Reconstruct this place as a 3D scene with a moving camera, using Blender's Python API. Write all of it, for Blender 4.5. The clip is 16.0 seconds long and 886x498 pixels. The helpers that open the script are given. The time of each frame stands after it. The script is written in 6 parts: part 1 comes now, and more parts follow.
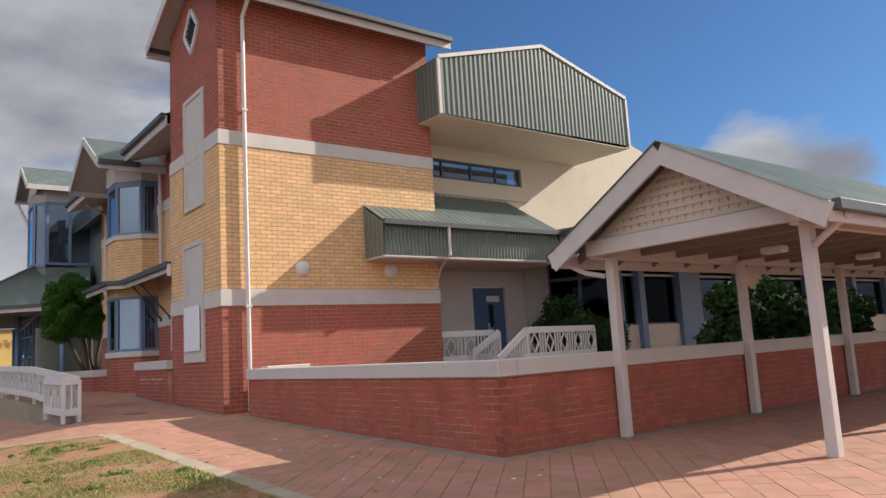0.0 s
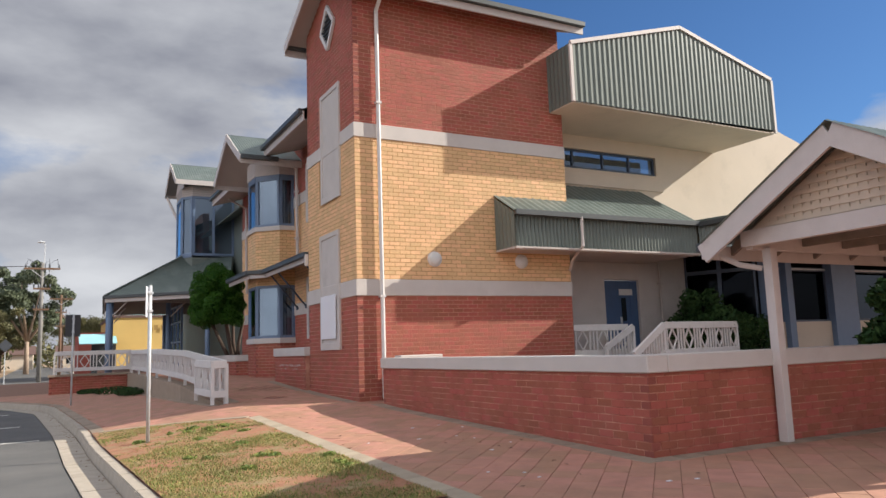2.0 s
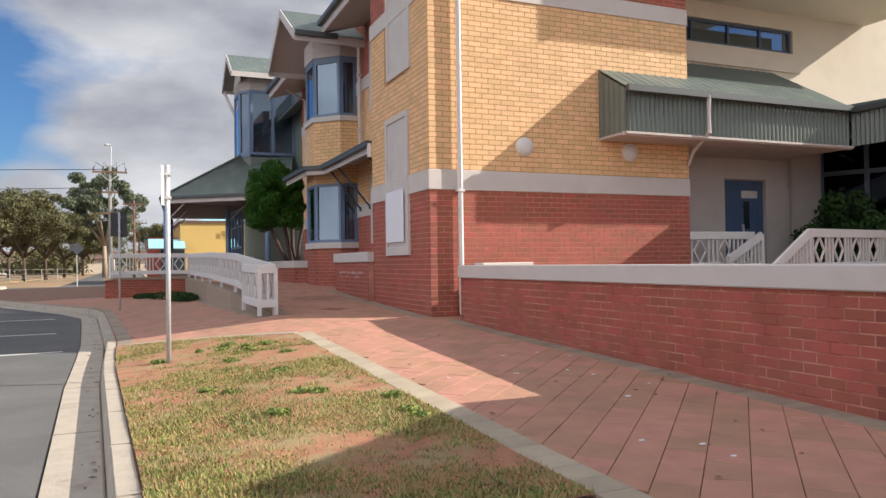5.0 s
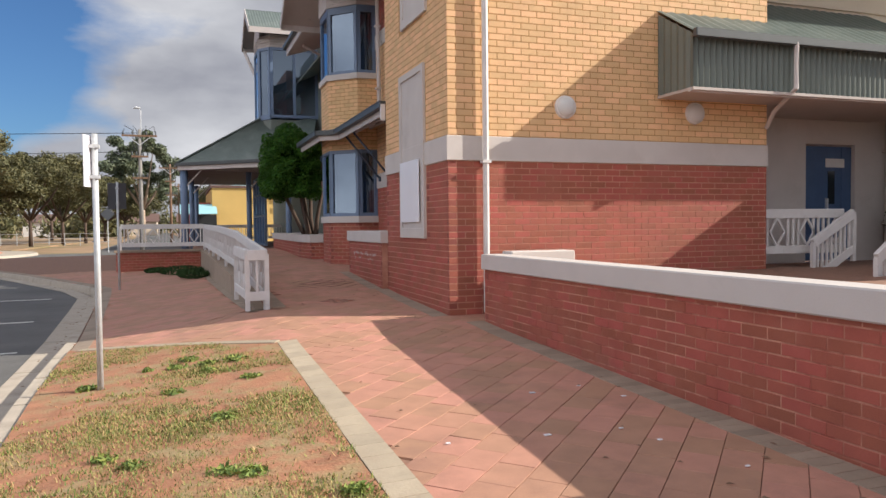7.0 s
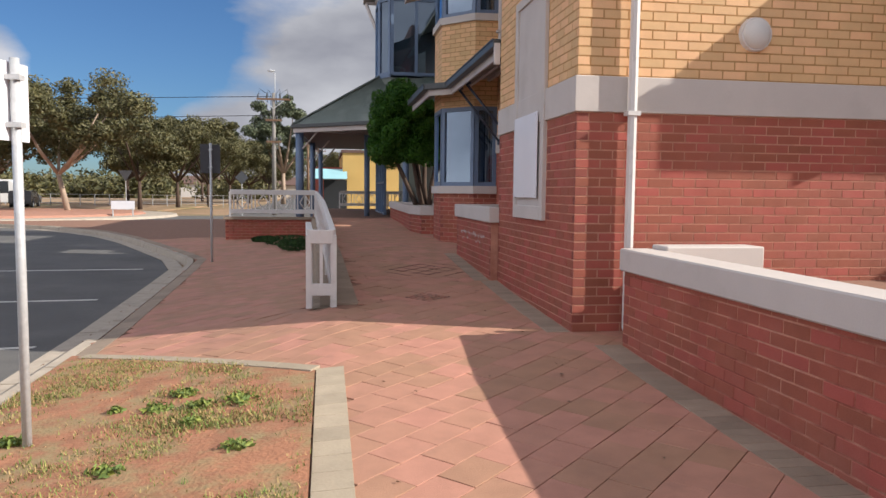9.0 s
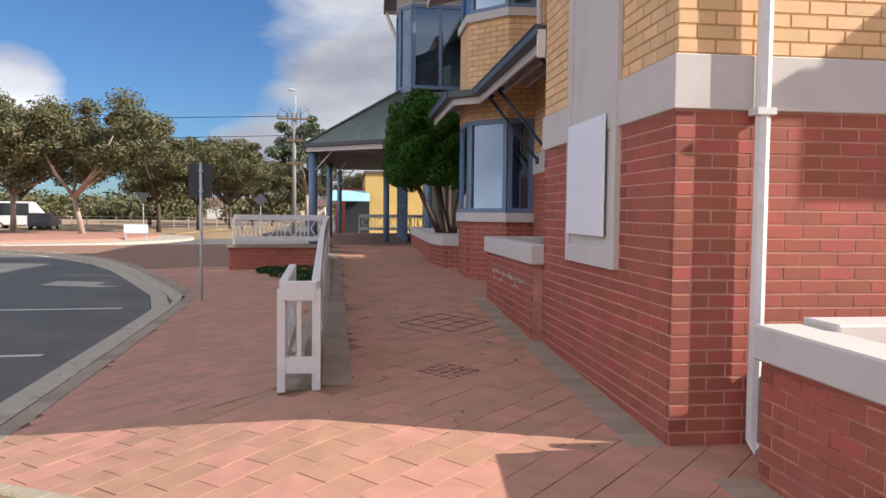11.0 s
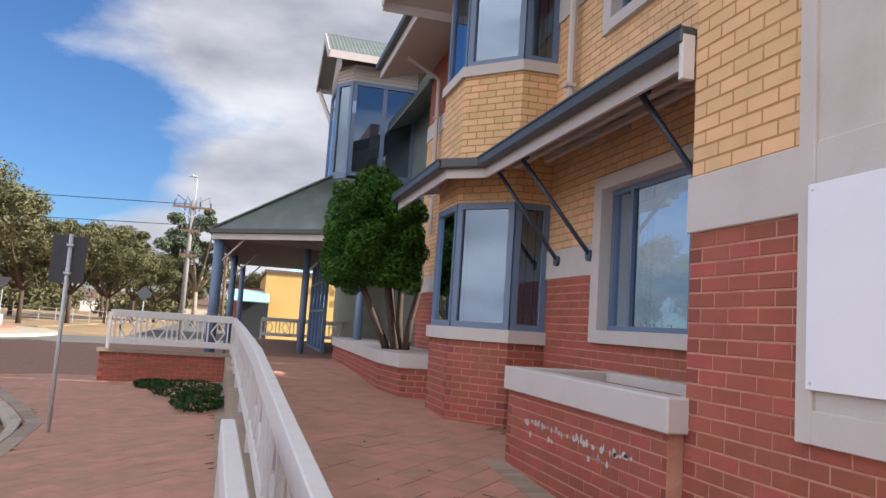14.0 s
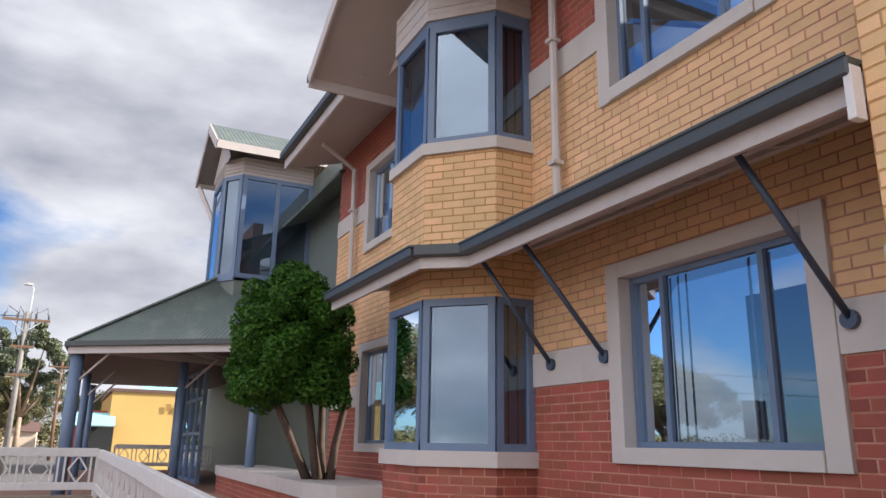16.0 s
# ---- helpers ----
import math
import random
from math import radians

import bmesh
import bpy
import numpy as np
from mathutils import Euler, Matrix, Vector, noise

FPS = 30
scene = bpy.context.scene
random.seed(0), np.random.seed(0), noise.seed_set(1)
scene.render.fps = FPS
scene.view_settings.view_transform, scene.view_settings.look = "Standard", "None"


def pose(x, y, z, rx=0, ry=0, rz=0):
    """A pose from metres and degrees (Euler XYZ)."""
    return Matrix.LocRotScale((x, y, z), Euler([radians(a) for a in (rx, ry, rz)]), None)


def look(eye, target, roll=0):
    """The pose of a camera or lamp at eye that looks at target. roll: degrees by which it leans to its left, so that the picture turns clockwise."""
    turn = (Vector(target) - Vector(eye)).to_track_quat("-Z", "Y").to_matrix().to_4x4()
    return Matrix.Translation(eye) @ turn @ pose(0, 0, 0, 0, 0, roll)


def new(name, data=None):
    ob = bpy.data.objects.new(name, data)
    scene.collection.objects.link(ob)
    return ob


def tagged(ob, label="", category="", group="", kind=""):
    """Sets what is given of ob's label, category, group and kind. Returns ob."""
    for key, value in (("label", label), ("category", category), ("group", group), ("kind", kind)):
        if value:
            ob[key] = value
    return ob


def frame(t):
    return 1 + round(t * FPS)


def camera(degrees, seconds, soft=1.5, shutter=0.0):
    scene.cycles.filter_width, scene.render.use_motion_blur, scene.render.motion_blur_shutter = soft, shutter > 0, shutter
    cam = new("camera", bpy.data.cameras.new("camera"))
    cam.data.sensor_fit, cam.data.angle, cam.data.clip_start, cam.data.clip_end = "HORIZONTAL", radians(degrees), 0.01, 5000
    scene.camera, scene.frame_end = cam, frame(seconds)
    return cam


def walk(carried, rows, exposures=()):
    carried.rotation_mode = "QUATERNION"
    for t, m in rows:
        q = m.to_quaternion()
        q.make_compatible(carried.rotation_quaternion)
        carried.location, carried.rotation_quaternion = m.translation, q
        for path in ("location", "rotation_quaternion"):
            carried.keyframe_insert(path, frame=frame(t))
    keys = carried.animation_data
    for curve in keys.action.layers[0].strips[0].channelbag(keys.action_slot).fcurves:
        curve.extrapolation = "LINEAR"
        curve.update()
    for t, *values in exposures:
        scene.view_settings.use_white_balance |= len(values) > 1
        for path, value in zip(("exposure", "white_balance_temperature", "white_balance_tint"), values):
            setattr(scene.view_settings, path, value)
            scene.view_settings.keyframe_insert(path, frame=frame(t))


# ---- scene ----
cam = camera(62.2, 16.0)
PATH = [
    (0, (0.792, 1.411, 1.415), (2.004, 2.979, 1.686), -3.4),
    (0.5, (0.761, 1.42, 1.429), (1.851, 3.069, 1.734), -2.9),
    (1, (0.749, 1.408, 1.43), (1.761, 3.105, 1.737), -1.9),
    (1.5, (0.72, 1.526, 1.428), (1.677, 3.257, 1.723), -1.7),
    (2, (0.683, 1.712, 1.414), (1.623, 3.457, 1.681), -2.0),
    (2.5, (0.785, 2.05, 1.387), (1.688, 3.821, 1.609), -2.2),
    (3, (0.929, 2.448, 1.373), (1.79, 4.242, 1.576), -2.4),
    (3.5, (1.022, 2.876, 1.402), (1.871, 4.674, 1.618), -2.2),
    (4, (1.198, 3.37, 1.365), (2.025, 5.181, 1.564), -1.8),
    (4.5, (1.328, 3.907, 1.348), (2.141, 5.73, 1.485), -1.6),
    (5, (1.614, 4.314, 1.317), (2.393, 6.156, 1.353), -0.8),
    (5.2, (1.69, 4.582, 1.305), (2.465, 6.426, 1.304), -0.3),
    (7.3, (2.88, 6.457, 1.682), (3.518, 8.351, 1.603), -0.3),
    (7.5, (3.005, 6.701, 1.69), (3.613, 8.604, 1.598), 0.1),
    (8, (3.284, 7.349, 1.702), (3.804, 9.276, 1.57), 0.3),
    (8.5, (3.566, 7.979, 1.713), (3.992, 9.927, 1.555), 0.5),
    (9, (3.745, 8.705, 1.741), (4.06, 10.674, 1.587), 0.6),
    (9.2, (3.826, 8.937, 1.764), (4.114, 10.912, 1.625), 0.5),
    (11.3, (4.105, 11.438, 1.867), (4.341, 13.422, 1.781), 0.3),
    (11.5, (4.086, 11.718, 1.871), (4.328, 13.701, 1.795), -0.9),
    (12, (4.056, 12.418, 1.853), (4.33, 14.398, 1.804), 0.1),
    (12.5, (3.923, 12.986, 1.853), (4.258, 14.957, 1.835), 0.9),
    (13, (3.86, 13.584, 1.843), (4.242, 15.547, 1.89), 2.4),
    (13.5, (3.689, 14.101, 1.842), (4.137, 16.045, 1.977), 3.5),
    (14, (3.524, 14.596, 1.859), (4.041, 16.517, 2.069), 3.9),
    (14.5, (3.338, 15.052, 1.86), (3.998, 16.916, 2.16), 3.8),
    (15, (3.174, 15.405, 1.926), (3.92, 17.22, 2.311), 2.2),
    (15.5, (3.016, 15.876, 1.926), (3.804, 17.652, 2.402), 2.1),
    (16, (2.834, 16.393, 1.927), (3.689, 18.126, 2.442), 1.0),
]
walk(cam, [(t, look(eye, target, roll)) for t, eye, target, roll in PATH],
     [(0, 0.42, 6350, 9), (1.5, 0.5, 6300, 9), (5, 0.68, 6350, 9), (9, 0.44, 6300, 11), (11.5, 0.76, 6150, 11), (16, 1.06, 6300, 11)])

# ---- world, sun: broken cloud, brightened behind the camera to light the shaded walls ----
SUN_WAY = Vector((-2.79, 0.9, -1.70)).normalized()
sun_data = bpy.data.lights.new("sun", "SUN")
sun_data.energy, sun_data.angle, sun_data.color = 5.0, radians(0.5), (1.0, 0.92, 0.80)
sun = new("sun", sun_data)
sun.rotation_euler = SUN_WAY.to_track_quat("-Z", "Y").to_euler()

world = bpy.data.worlds.new("sky")
scene.world = world
world.use_nodes = True
wn, wl = world.node_tree.nodes, world.node_tree.links
wn.clear()
w_out, w_bg = wn.new("ShaderNodeOutputWorld"), wn.new("ShaderNodeBackground")
w_sky = wn.new("ShaderNodeTexSky")
w_sky.sky_type, w_sky.sun_disc = "NISHITA", False
w_sky.sun_elevation = math.asin(-SUN_WAY.z)
w_sky.sun_rotation = math.atan2(-SUN_WAY.x, -SUN_WAY.y)
w_sky.air_density, w_sky.dust_density, w_sky.ozone_density = 1.0, 0.4, 2.0
w_co = wn.new("ShaderNodeTexCoord")
w_map = wn.new("ShaderNodeMapping")
w_map.inputs["Scale"].default_value = (1.0, 1.0, 2.3)
w_map.inputs["Location"].default_value = (0.35, 0.2, 0.1)
w_n1 = wn.new("ShaderNodeTexNoise")
w_n1.inputs["Scale"].default_value, w_n1.inputs["Detail"].default_value, w_n1.inputs["Roughness"].default_value = 2.1, 9, 0.55
w_r1 = wn.new("ShaderNodeValToRGB")
w_r1.color_ramp.elements[0].position, w_r1.color_ramp.elements[1].position = 0.44, 0.57
w_n2 = wn.new("ShaderNodeTexNoise")
w_n2.inputs["Scale"].default_value, w_n2.inputs["Detail"].default_value = 3.4, 6
w_r2 = wn.new("ShaderNodeValToRGB")
w_r2.color_ramp.elements[0].position, w_r2.color_ramp.elements[1].position = 0.35, 0.68
w_r2.color_ramp.elements[0].color, w_r2.color_ramp.elements[1].color = (2.2, 2.25, 2.6, 1), (5.3, 5.3, 5.45, 1)
w_tint = wn.new("ShaderNodeMix")
w_tint.data_type, w_tint.blend_type = "RGBA", "MULTIPLY"
w_tint.inputs[0].default_value = 1.0
w_tint.inputs[7].default_value = (0.36, 0.52, 0.72, 1)
w_mix = wn.new("ShaderNodeMix")
w_mix.data_type = "RGBA"
wl.new(w_co.outputs["Generated"], w_map.inputs["Vector"])
wl.new(w_map.outputs["Vector"], w_n1.inputs["Vector"])
wl.new(w_map.outputs["Vector"], w_n2.inputs["Vector"])
w_dot = wn.new("ShaderNodeVectorMath")
w_dot.operation = "DOT_PRODUCT"
w_dot.inputs[1].default_value = (-0.75, 0.25, 0.35)
w_bias = wn.new("ShaderNodeMath")
w_bias.operation, w_bias.inputs[1].default_value = "MULTIPLY_ADD", 0.04
wl.new(w_co.outputs["Generated"], w_dot.inputs[0])
wl.new(w_dot.outputs["Value"], w_bias.inputs[0])
w_more = wn.new("ShaderNodeMath")
w_more.operation, w_more.inputs[1].default_value = "ADD", 0.12
wl.new(w_n1.outputs["Fac"], w_more.inputs[0])
wl.new(w_more.outputs[0], w_bias.inputs[2])
# clear blue openings in the cloud: (azimuth from +y towards +x, elevation, inner and outer radius in degrees, depth)
w_last = w_bias.outputs[0]
for az, el, r_in, r_out, deep in ((-25, 12, 9, 24, 0.34), (-48, 22, 10, 30, 0.25), (58, 32, 14, 34, 0.42), (84, 22, 8, 26, 0.3),
                                (64, 13, 2, 9, -0.42), (54, 10, 1, 6, -0.32), (-24, 7, 1, 6, -0.36), (-8, 3, 1, 6, -0.2)):
    a, e = radians(az), radians(el)
    w_d = wn.new("ShaderNodeVectorMath")
    w_d.operation = "DOT_PRODUCT"
    w_d.inputs[1].default_value = (math.sin(a) * math.cos(e), math.cos(a) * math.cos(e), math.sin(e))
    wl.new(w_co.outputs["Generated"], w_d.inputs[0])
    w_m = wn.new("ShaderNodeMapRange")
    w_m.interpolation_type = "SMOOTHSTEP"
    w_m.inputs["From Min"].default_value, w_m.inputs["From Max"].default_value = math.cos(radians(r_out)), math.cos(radians(r_in))
    w_m.inputs["To Min"].default_value, w_m.inputs["To Max"].default_value = 0.0, deep
    wl.new(w_d.outputs["Value"], w_m.inputs["Value"])
    w_s = wn.new("ShaderNodeMath")
    w_s.operation = "SUBTRACT"
    wl.new(w_last, w_s.inputs[0])
    wl.new(w_m.outputs["Result"], w_s.inputs[1])
    w_last = w_s.outputs[0]
wl.new(w_last, w_r1.inputs["Fac"])
wl.new(w_n2.outputs["Fac"], w_r2.inputs["Fac"])
wl.new(w_r1.outputs["Color"], w_mix.inputs[0])
wl.new(w_sky.outputs["Color"], w_tint.inputs[6])
wl.new(w_tint.outputs[2], w_mix.inputs[6])
# gain lifts the unseen cloud towards -x, -y as extra light on the facades
w_lit = wn.new("ShaderNodeVectorMath")
w_lit.operation = "DOT_PRODUCT"
w_lit.inputs[1].default_value = (-0.90, -0.42, 0.1)
w_gain = wn.new("ShaderNodeMapRange")
w_gain.inputs["From Min"].default_value, w_gain.inputs["From Max"].default_value = -0.3, 1.0
w_gain.inputs["To Min"].default_value, w_gain.inputs["To Max"].default_value = 0.92, 2.2
w_mul = wn.new("ShaderNodeVectorMath")
w_mul.operation = "SCALE"
wl.new(w_co.outputs["Generated"], w_lit.inputs[0])
wl.new(w_lit.outputs["Value"], w_gain.inputs["Value"])
wl.new(w_r2.outputs["Color"], w_mul.inputs[0])
wl.new(w_gain.outputs["Result"], w_mul.inputs["Scale"])
wl.new(w_mul.outputs["Vector"], w_mix.inputs[7])
wl.new(w_mix.outputs[2], w_bg.inputs["Color"])
wl.new(w_bg.outputs["Background"], w_out.inputs["Surface"])
w_bg.inputs["Strength"].default_value = 0.1


# ---- materials ----
def material(name, color, rough=0.7, metal=0.0, vary=0.15, scale=6.0, bump=0.15, bump_scale=60.0, per="", spread=0.0, spec=0.5, stain=None, stain_at=(0.5, 0.7), stain_scale=1.5, hue=0.0):
    """A surface: colour with variation at two scales, fine relief, and optional change from piece to piece."""
    m = bpy.data.materials.new(name)
    m.use_nodes = True
    n, l = m.node_tree.nodes, m.node_tree.links
    b = n["Principled BSDF"]
    b.inputs["Roughness"].default_value, b.inputs["Metallic"].default_value = rough, metal
    b.inputs["Specular IOR Level"].default_value = spec
    geo = n.new("ShaderNodeNewGeometry")
    big, small = n.new("ShaderNodeTexNoise"), n.new("ShaderNodeTexNoise")
    big.inputs["Scale"].default_value, big.inputs["Detail"].default_value = scale, 4
    small.inputs["Scale"].default_value, small.inputs["Detail"].default_value = bump_scale, 3
    l.new(geo.outputs["Position"], big.inputs["Vector"])
    l.new(geo.outputs["Position"], small.inputs["Vector"])
    add = n.new("ShaderNodeMath")
    add.operation = "MULTIPLY_ADD"
    add.inputs[1].default_value = 0.5
    l.new(small.outputs["Fac"], add.inputs[0])
    l.new(big.outputs["Fac"], add.inputs[2])
    val = n.new("ShaderNodeMapRange")
    val.inputs["From Min"].default_value, val.inputs["From Max"].default_value = 0.4, 1.1
    val.inputs["To Min"].default_value, val.inputs["To Max"].default_value = 1 - vary, 1 + vary
    l.new(add.outputs[0], val.inputs["Value"])
    hsv = n.new("ShaderNodeHueSaturation")
    hsv.inputs["Color"].default_value = (*color, 1)
    out = val.outputs["Result"]
    if per:
        src = n.new("ShaderNodeObjectInfo") if per == "object" else geo
        rnd = src.outputs["Random" if per == "object" else "Random Per Island"]
        mr = n.new("ShaderNodeMapRange")
        mr.inputs["To Min"].default_value, mr.inputs["To Max"].default_value = 1 - spread, 1 + spread
        l.new(rnd, mr.inputs["Value"])
        mul = n.new("ShaderNodeMath")
        mul.operation = "MULTIPLY"
        l.new(out, mul.inputs[0])
        l.new(mr.outputs["Result"], mul.inputs[1])
        out = mul.outputs[0]
        if hue:
            mh = n.new("ShaderNodeMapRange")
            mh.inputs["To Min"].default_value, mh.inputs["To Max"].default_value = 0.5 + hue, 0.5 - hue
            l.new(rnd, mh.inputs["Value"])
            l.new(mh.outputs["Result"], hsv.inputs["Hue"])
    l.new(out, hsv.inputs["Value"])
    col = hsv.outputs["Color"]
    if stain:
        sn = n.new("ShaderNodeTexNoise")
        sn.inputs["Scale"].default_value, sn.inputs["Detail"].default_value, sn.inputs["Roughness"].default_value = stain_scale, 7, 0.65
        l.new(geo.outputs["Position"], sn.inputs["Vector"])
        ramp = n.new("ShaderNodeMapRange")
        ramp.inputs["From Min"].default_value, ramp.inputs["From Max"].default_value = stain_at
        l.new(sn.outputs["Fac"], ramp.inputs["Value"])
        mx = n.new("ShaderNodeMix")
        mx.data_type = "RGBA"
        l.new(ramp.outputs["Result"], mx.inputs[0])
        l.new(col, mx.inputs[6])
        mx.inputs[7].default_value = (*stain, 1)
        col = mx.outputs[2]
    l.new(col, b.inputs["Base Color"])
    if bump:
        bp = n.new("ShaderNodeBump")
        bp.inputs["Strength"].default_value, bp.inputs["Distance"].default_value = bump, 0.01
        l.new(small.outputs["Fac"], bp.inputs["Height"])
        l.new(bp.outputs["Normal"], b.inputs["Normal"])
    return m


def glass_material(name, tint, rough=0.02, see=0.35, shine=(0.62, 0.74, 0.88)):
    """Tinted window glass: part see-through, part mirror."""
    m = bpy.data.materials.new(name)
    m.use_nodes = True
    n, l = m.node_tree.nodes, m.node_tree.links
    n.clear()
    out, mix, tr, gl = n.new("ShaderNodeOutputMaterial"), n.new("ShaderNodeMixShader"), n.new("ShaderNodeBsdfTransparent"), n.new("ShaderNodeBsdfGlossy")
    fr, mr = n.new("ShaderNodeFresnel"), n.new("ShaderNodeMapRange")
    fr.inputs["IOR"].default_value = 1.52
    mr.inputs["To Min"].default_value, mr.inputs["To Max"].default_value = 1 - see, 1.0
    mr.inputs["From Min"].default_value, mr.inputs["From Max"].default_value = 0.04, 0.7
    tr.inputs["Color"].default_value = (*tint, 1)
    gl.inputs["Color"].default_value = (*shine, 1)
    gl.inputs["Roughness"].default_value = rough
    l.new(fr.outputs["Fac"], mr.inputs["Value"])
    l.new(mr.outputs["Result"], mix.inputs["Fac"])
    l.new(tr.outputs["BSDF"], mix.inputs[1])
    l.new(gl.outputs["BSDF"], mix.inputs[2])
    l.new(mix.outputs["Shader"], out.inputs["Surface"])
    return m


RED = material("red_brick", (0.335, 0.088, 0.056), 0.75, vary=0.2, scale=3, bump=0.35, bump_scale=140, per="island", spread=0.16, hue=0.008, stain=(0.36, 0.13, 0.09), stain_at=(0.52, 0.85), stain_scale=1.1)
RED_PIECE = material("red_brick_piece", (0.335, 0.088, 0.056), 0.75, vary=0.2, scale=3, bump=0.35, bump_scale=140, per="object", spread=0.16, hue=0.008, stain=(0.36, 0.13, 0.09), stain_at=(0.52, 0.85), stain_scale=1.1)
DARK_BRICK = material("dark_red_brick", (0.25, 0.064, 0.045), 0.75, vary=0.2, scale=3, bump=0.35, bump_scale=140, per="island", spread=0.15)
DARK_PIECE = material("dark_red_brick_piece", (0.25, 0.064, 0.045), 0.75, vary=0.2, scale=3, bump=0.35, bump_scale=140, per="object", spread=0.15)
YELLOW = material("cream_brick", (0.73, 0.455, 0.235), 0.75, vary=0.12, scale=4, bump=0.3, bump_scale=140, per="island", spread=0.1, hue=0.006)
MORTAR_RED = material("pink_mortar", (0.50, 0.25, 0.175), 0.9, vary=0.2, scale=8, stain=(0.33, 0.12, 0.08), stain_at=(0.48, 0.75), stain_scale=2.2)
MORTAR_WORN = material("worn_mortar", (0.50, 0.24, 0.165), 0.9, vary=0.2, scale=8, stain=(0.27, 0.075, 0.05), stain_at=(0.40, 0.58), stain_scale=2.6)
MORTAR_YELLOW = material("brown_mortar", (0.45, 0.25, 0.10), 0.9, vary=0.15, scale=8)
RENDER = material("grey_cement_render", (0.55, 0.50, 0.465), 0.8, vary=0.07, scale=2.5, bump=0.12, bump_scale=90, stain=(0.44, 0.39, 0.35), stain_at=(0.55, 0.9))
CREAM = material("cream_render", (0.63, 0.53, 0.42), 0.85, vary=0.06, scale=1.2, bump=0.1, stain=(0.52, 0.44, 0.35), stain_at=(0.55, 0.9))
WHITE = material("white_paint", (0.66, 0.63, 0.61), 0.55, vary=0.08, scale=7, bump=0.08, stain=(0.42, 0.37, 0.33), stain_at=(0.6, 0.85), stain_scale=9)
FASCIA = material("pale_timber_paint", (0.56, 0.50, 0.47), 0.6, vary=0.08, scale=5, bump=0.08, stain=(0.42, 0.37, 0.33), stain_at=(0.58, 0.9), stain_scale=3)
SOFFIT = material("soffit_sheet", (0.48, 0.42, 0.385), 0.8, vary=0.06, scale=2)
BOARD = material("white_board", (0.80, 0.79, 0.83), 0.35, vary=0.03, scale=3, bump=0.02)
GREEN = material("green_roof_steel", (0.125, 0.155, 0.14), 0.45, 0.1, vary=0.15, scale=2.5, bump=0.03, stain=(0.22, 0.25, 0.225), stain_at=(0.5, 0.8), stain_scale=1.7)
GREEN_WALL = material("green_wall_steel", (0.14, 0.16, 0.14), 0.45, 0.1, vary=0.1, scale=2, bump=0.03)
GUTTER = material("dark_green_gutter", (0.060, 0.066, 0.068), 0.45, 0.0, vary=0.12, scale=6, bump=0.03)
BLUE = material("blue_window_paint", (0.135, 0.19, 0.29), 0.4, vary=0.08, scale=6, bump=0.03)
BLUE_DARK = material("dark_blue_paint", (0.055, 0.075, 0.115), 0.4, vary=0.1, scale=6, bump=0.03)
DOOR_BLUE = material("blue_door_paint", (0.055, 0.10, 0.20), 0.5, vary=0.1, scale=4, bump=0.03)
STEEL = material("galvanised_steel", (0.55, 0.56, 0.57), 0.5, 0.25, vary=0.15, scale=18, bump=0.05)
SIGN_BACK = material("sign_back", (0.085, 0.09, 0.10), 0.5, 0.3, vary=0.1, scale=12)
GLASS = glass_material("window_glass", (0.30, 0.36, 0.42), see=0.80)
GLASS_DARK = glass_material("tinted_glass", (0.05, 0.06, 0.08), see=0.92, shine=(0.06, 0.065, 0.075))
# pale grey stands in for cloud mirrored in the entrance tower glass
PALE_REFLECTION = material("pale_glass_reflection", (0.36, 0.39, 0.39), 0.9, vary=0.06, scale=1.5)
CURTAIN = material("pale_blue_blind", (0.33, 0.40, 0.46), 0.9, vary=0.08, scale=4)
# near-black colour stands in for the missing light inside rooms
UNLIT_DARK = material("unlit_room_dark", (0.022, 0.024, 0.027), 0.9, vary=0.1)
CONCRETE = material("kerb_concrete", (0.42, 0.36, 0.29), 0.85, vary=0.15, scale=5, bump=0.3, stain=(0.24, 0.19, 0.15), stain_at=(0.55, 0.8), stain_scale=2.2)
ASPHALT = material("asphalt", (0.115, 0.111, 0.106), 0.9, vary=0.25, scale=0.7, bump=0.5, bump_scale=110, stain=(0.16, 0.15, 0.14), stain_at=(0.5, 0.75), stain_scale=0.6)
PAVER = material("terracotta_paver", (0.42, 0.215, 0.145), 0.8, vary=0.16, scale=5, bump=0.3, bump_scale=120, per="island", spread=0.12, hue=0.010, stain=(0.27, 0.145, 0.105), stain_at=(0.55, 0.8), stain_scale=1.4)
PAVER_PIECE = material("terracotta_paver_piece", (0.42, 0.215, 0.145), 0.8, vary=0.16, scale=5, bump=0.3, bump_scale=120, per="object", spread=0.12, hue=0.010, stain=(0.27, 0.145, 0.105), stain_at=(0.55, 0.8), stain_scale=1.4)
PAVER_EDGE = material("grey_edge_paver", (0.30, 0.23, 0.17), 0.85, vary=0.15, scale=6, bump=0.3, per="island", spread=0.15)
PALE_EDGE = material("pale_edging", (0.40, 0.33, 0.24), 0.85, vary=0.15, scale=6, bump=0.3, per="island", spread=0.1, stain=(0.28, 0.21, 0.15), stain_at=(0.55, 0.8))
JOINT = material("sandy_joint", (0.25, 0.135, 0.09), 0.95, vary=0.25, scale=9)
SOIL = material("red_soil", (0.34, 0.155, 0.085), 0.95, vary=0.35, scale=5, bump=1.0, bump_scale=38, stain=(0.30, 0.22, 0.11), stain_at=(0.46, 0.62), stain_scale=3.5)
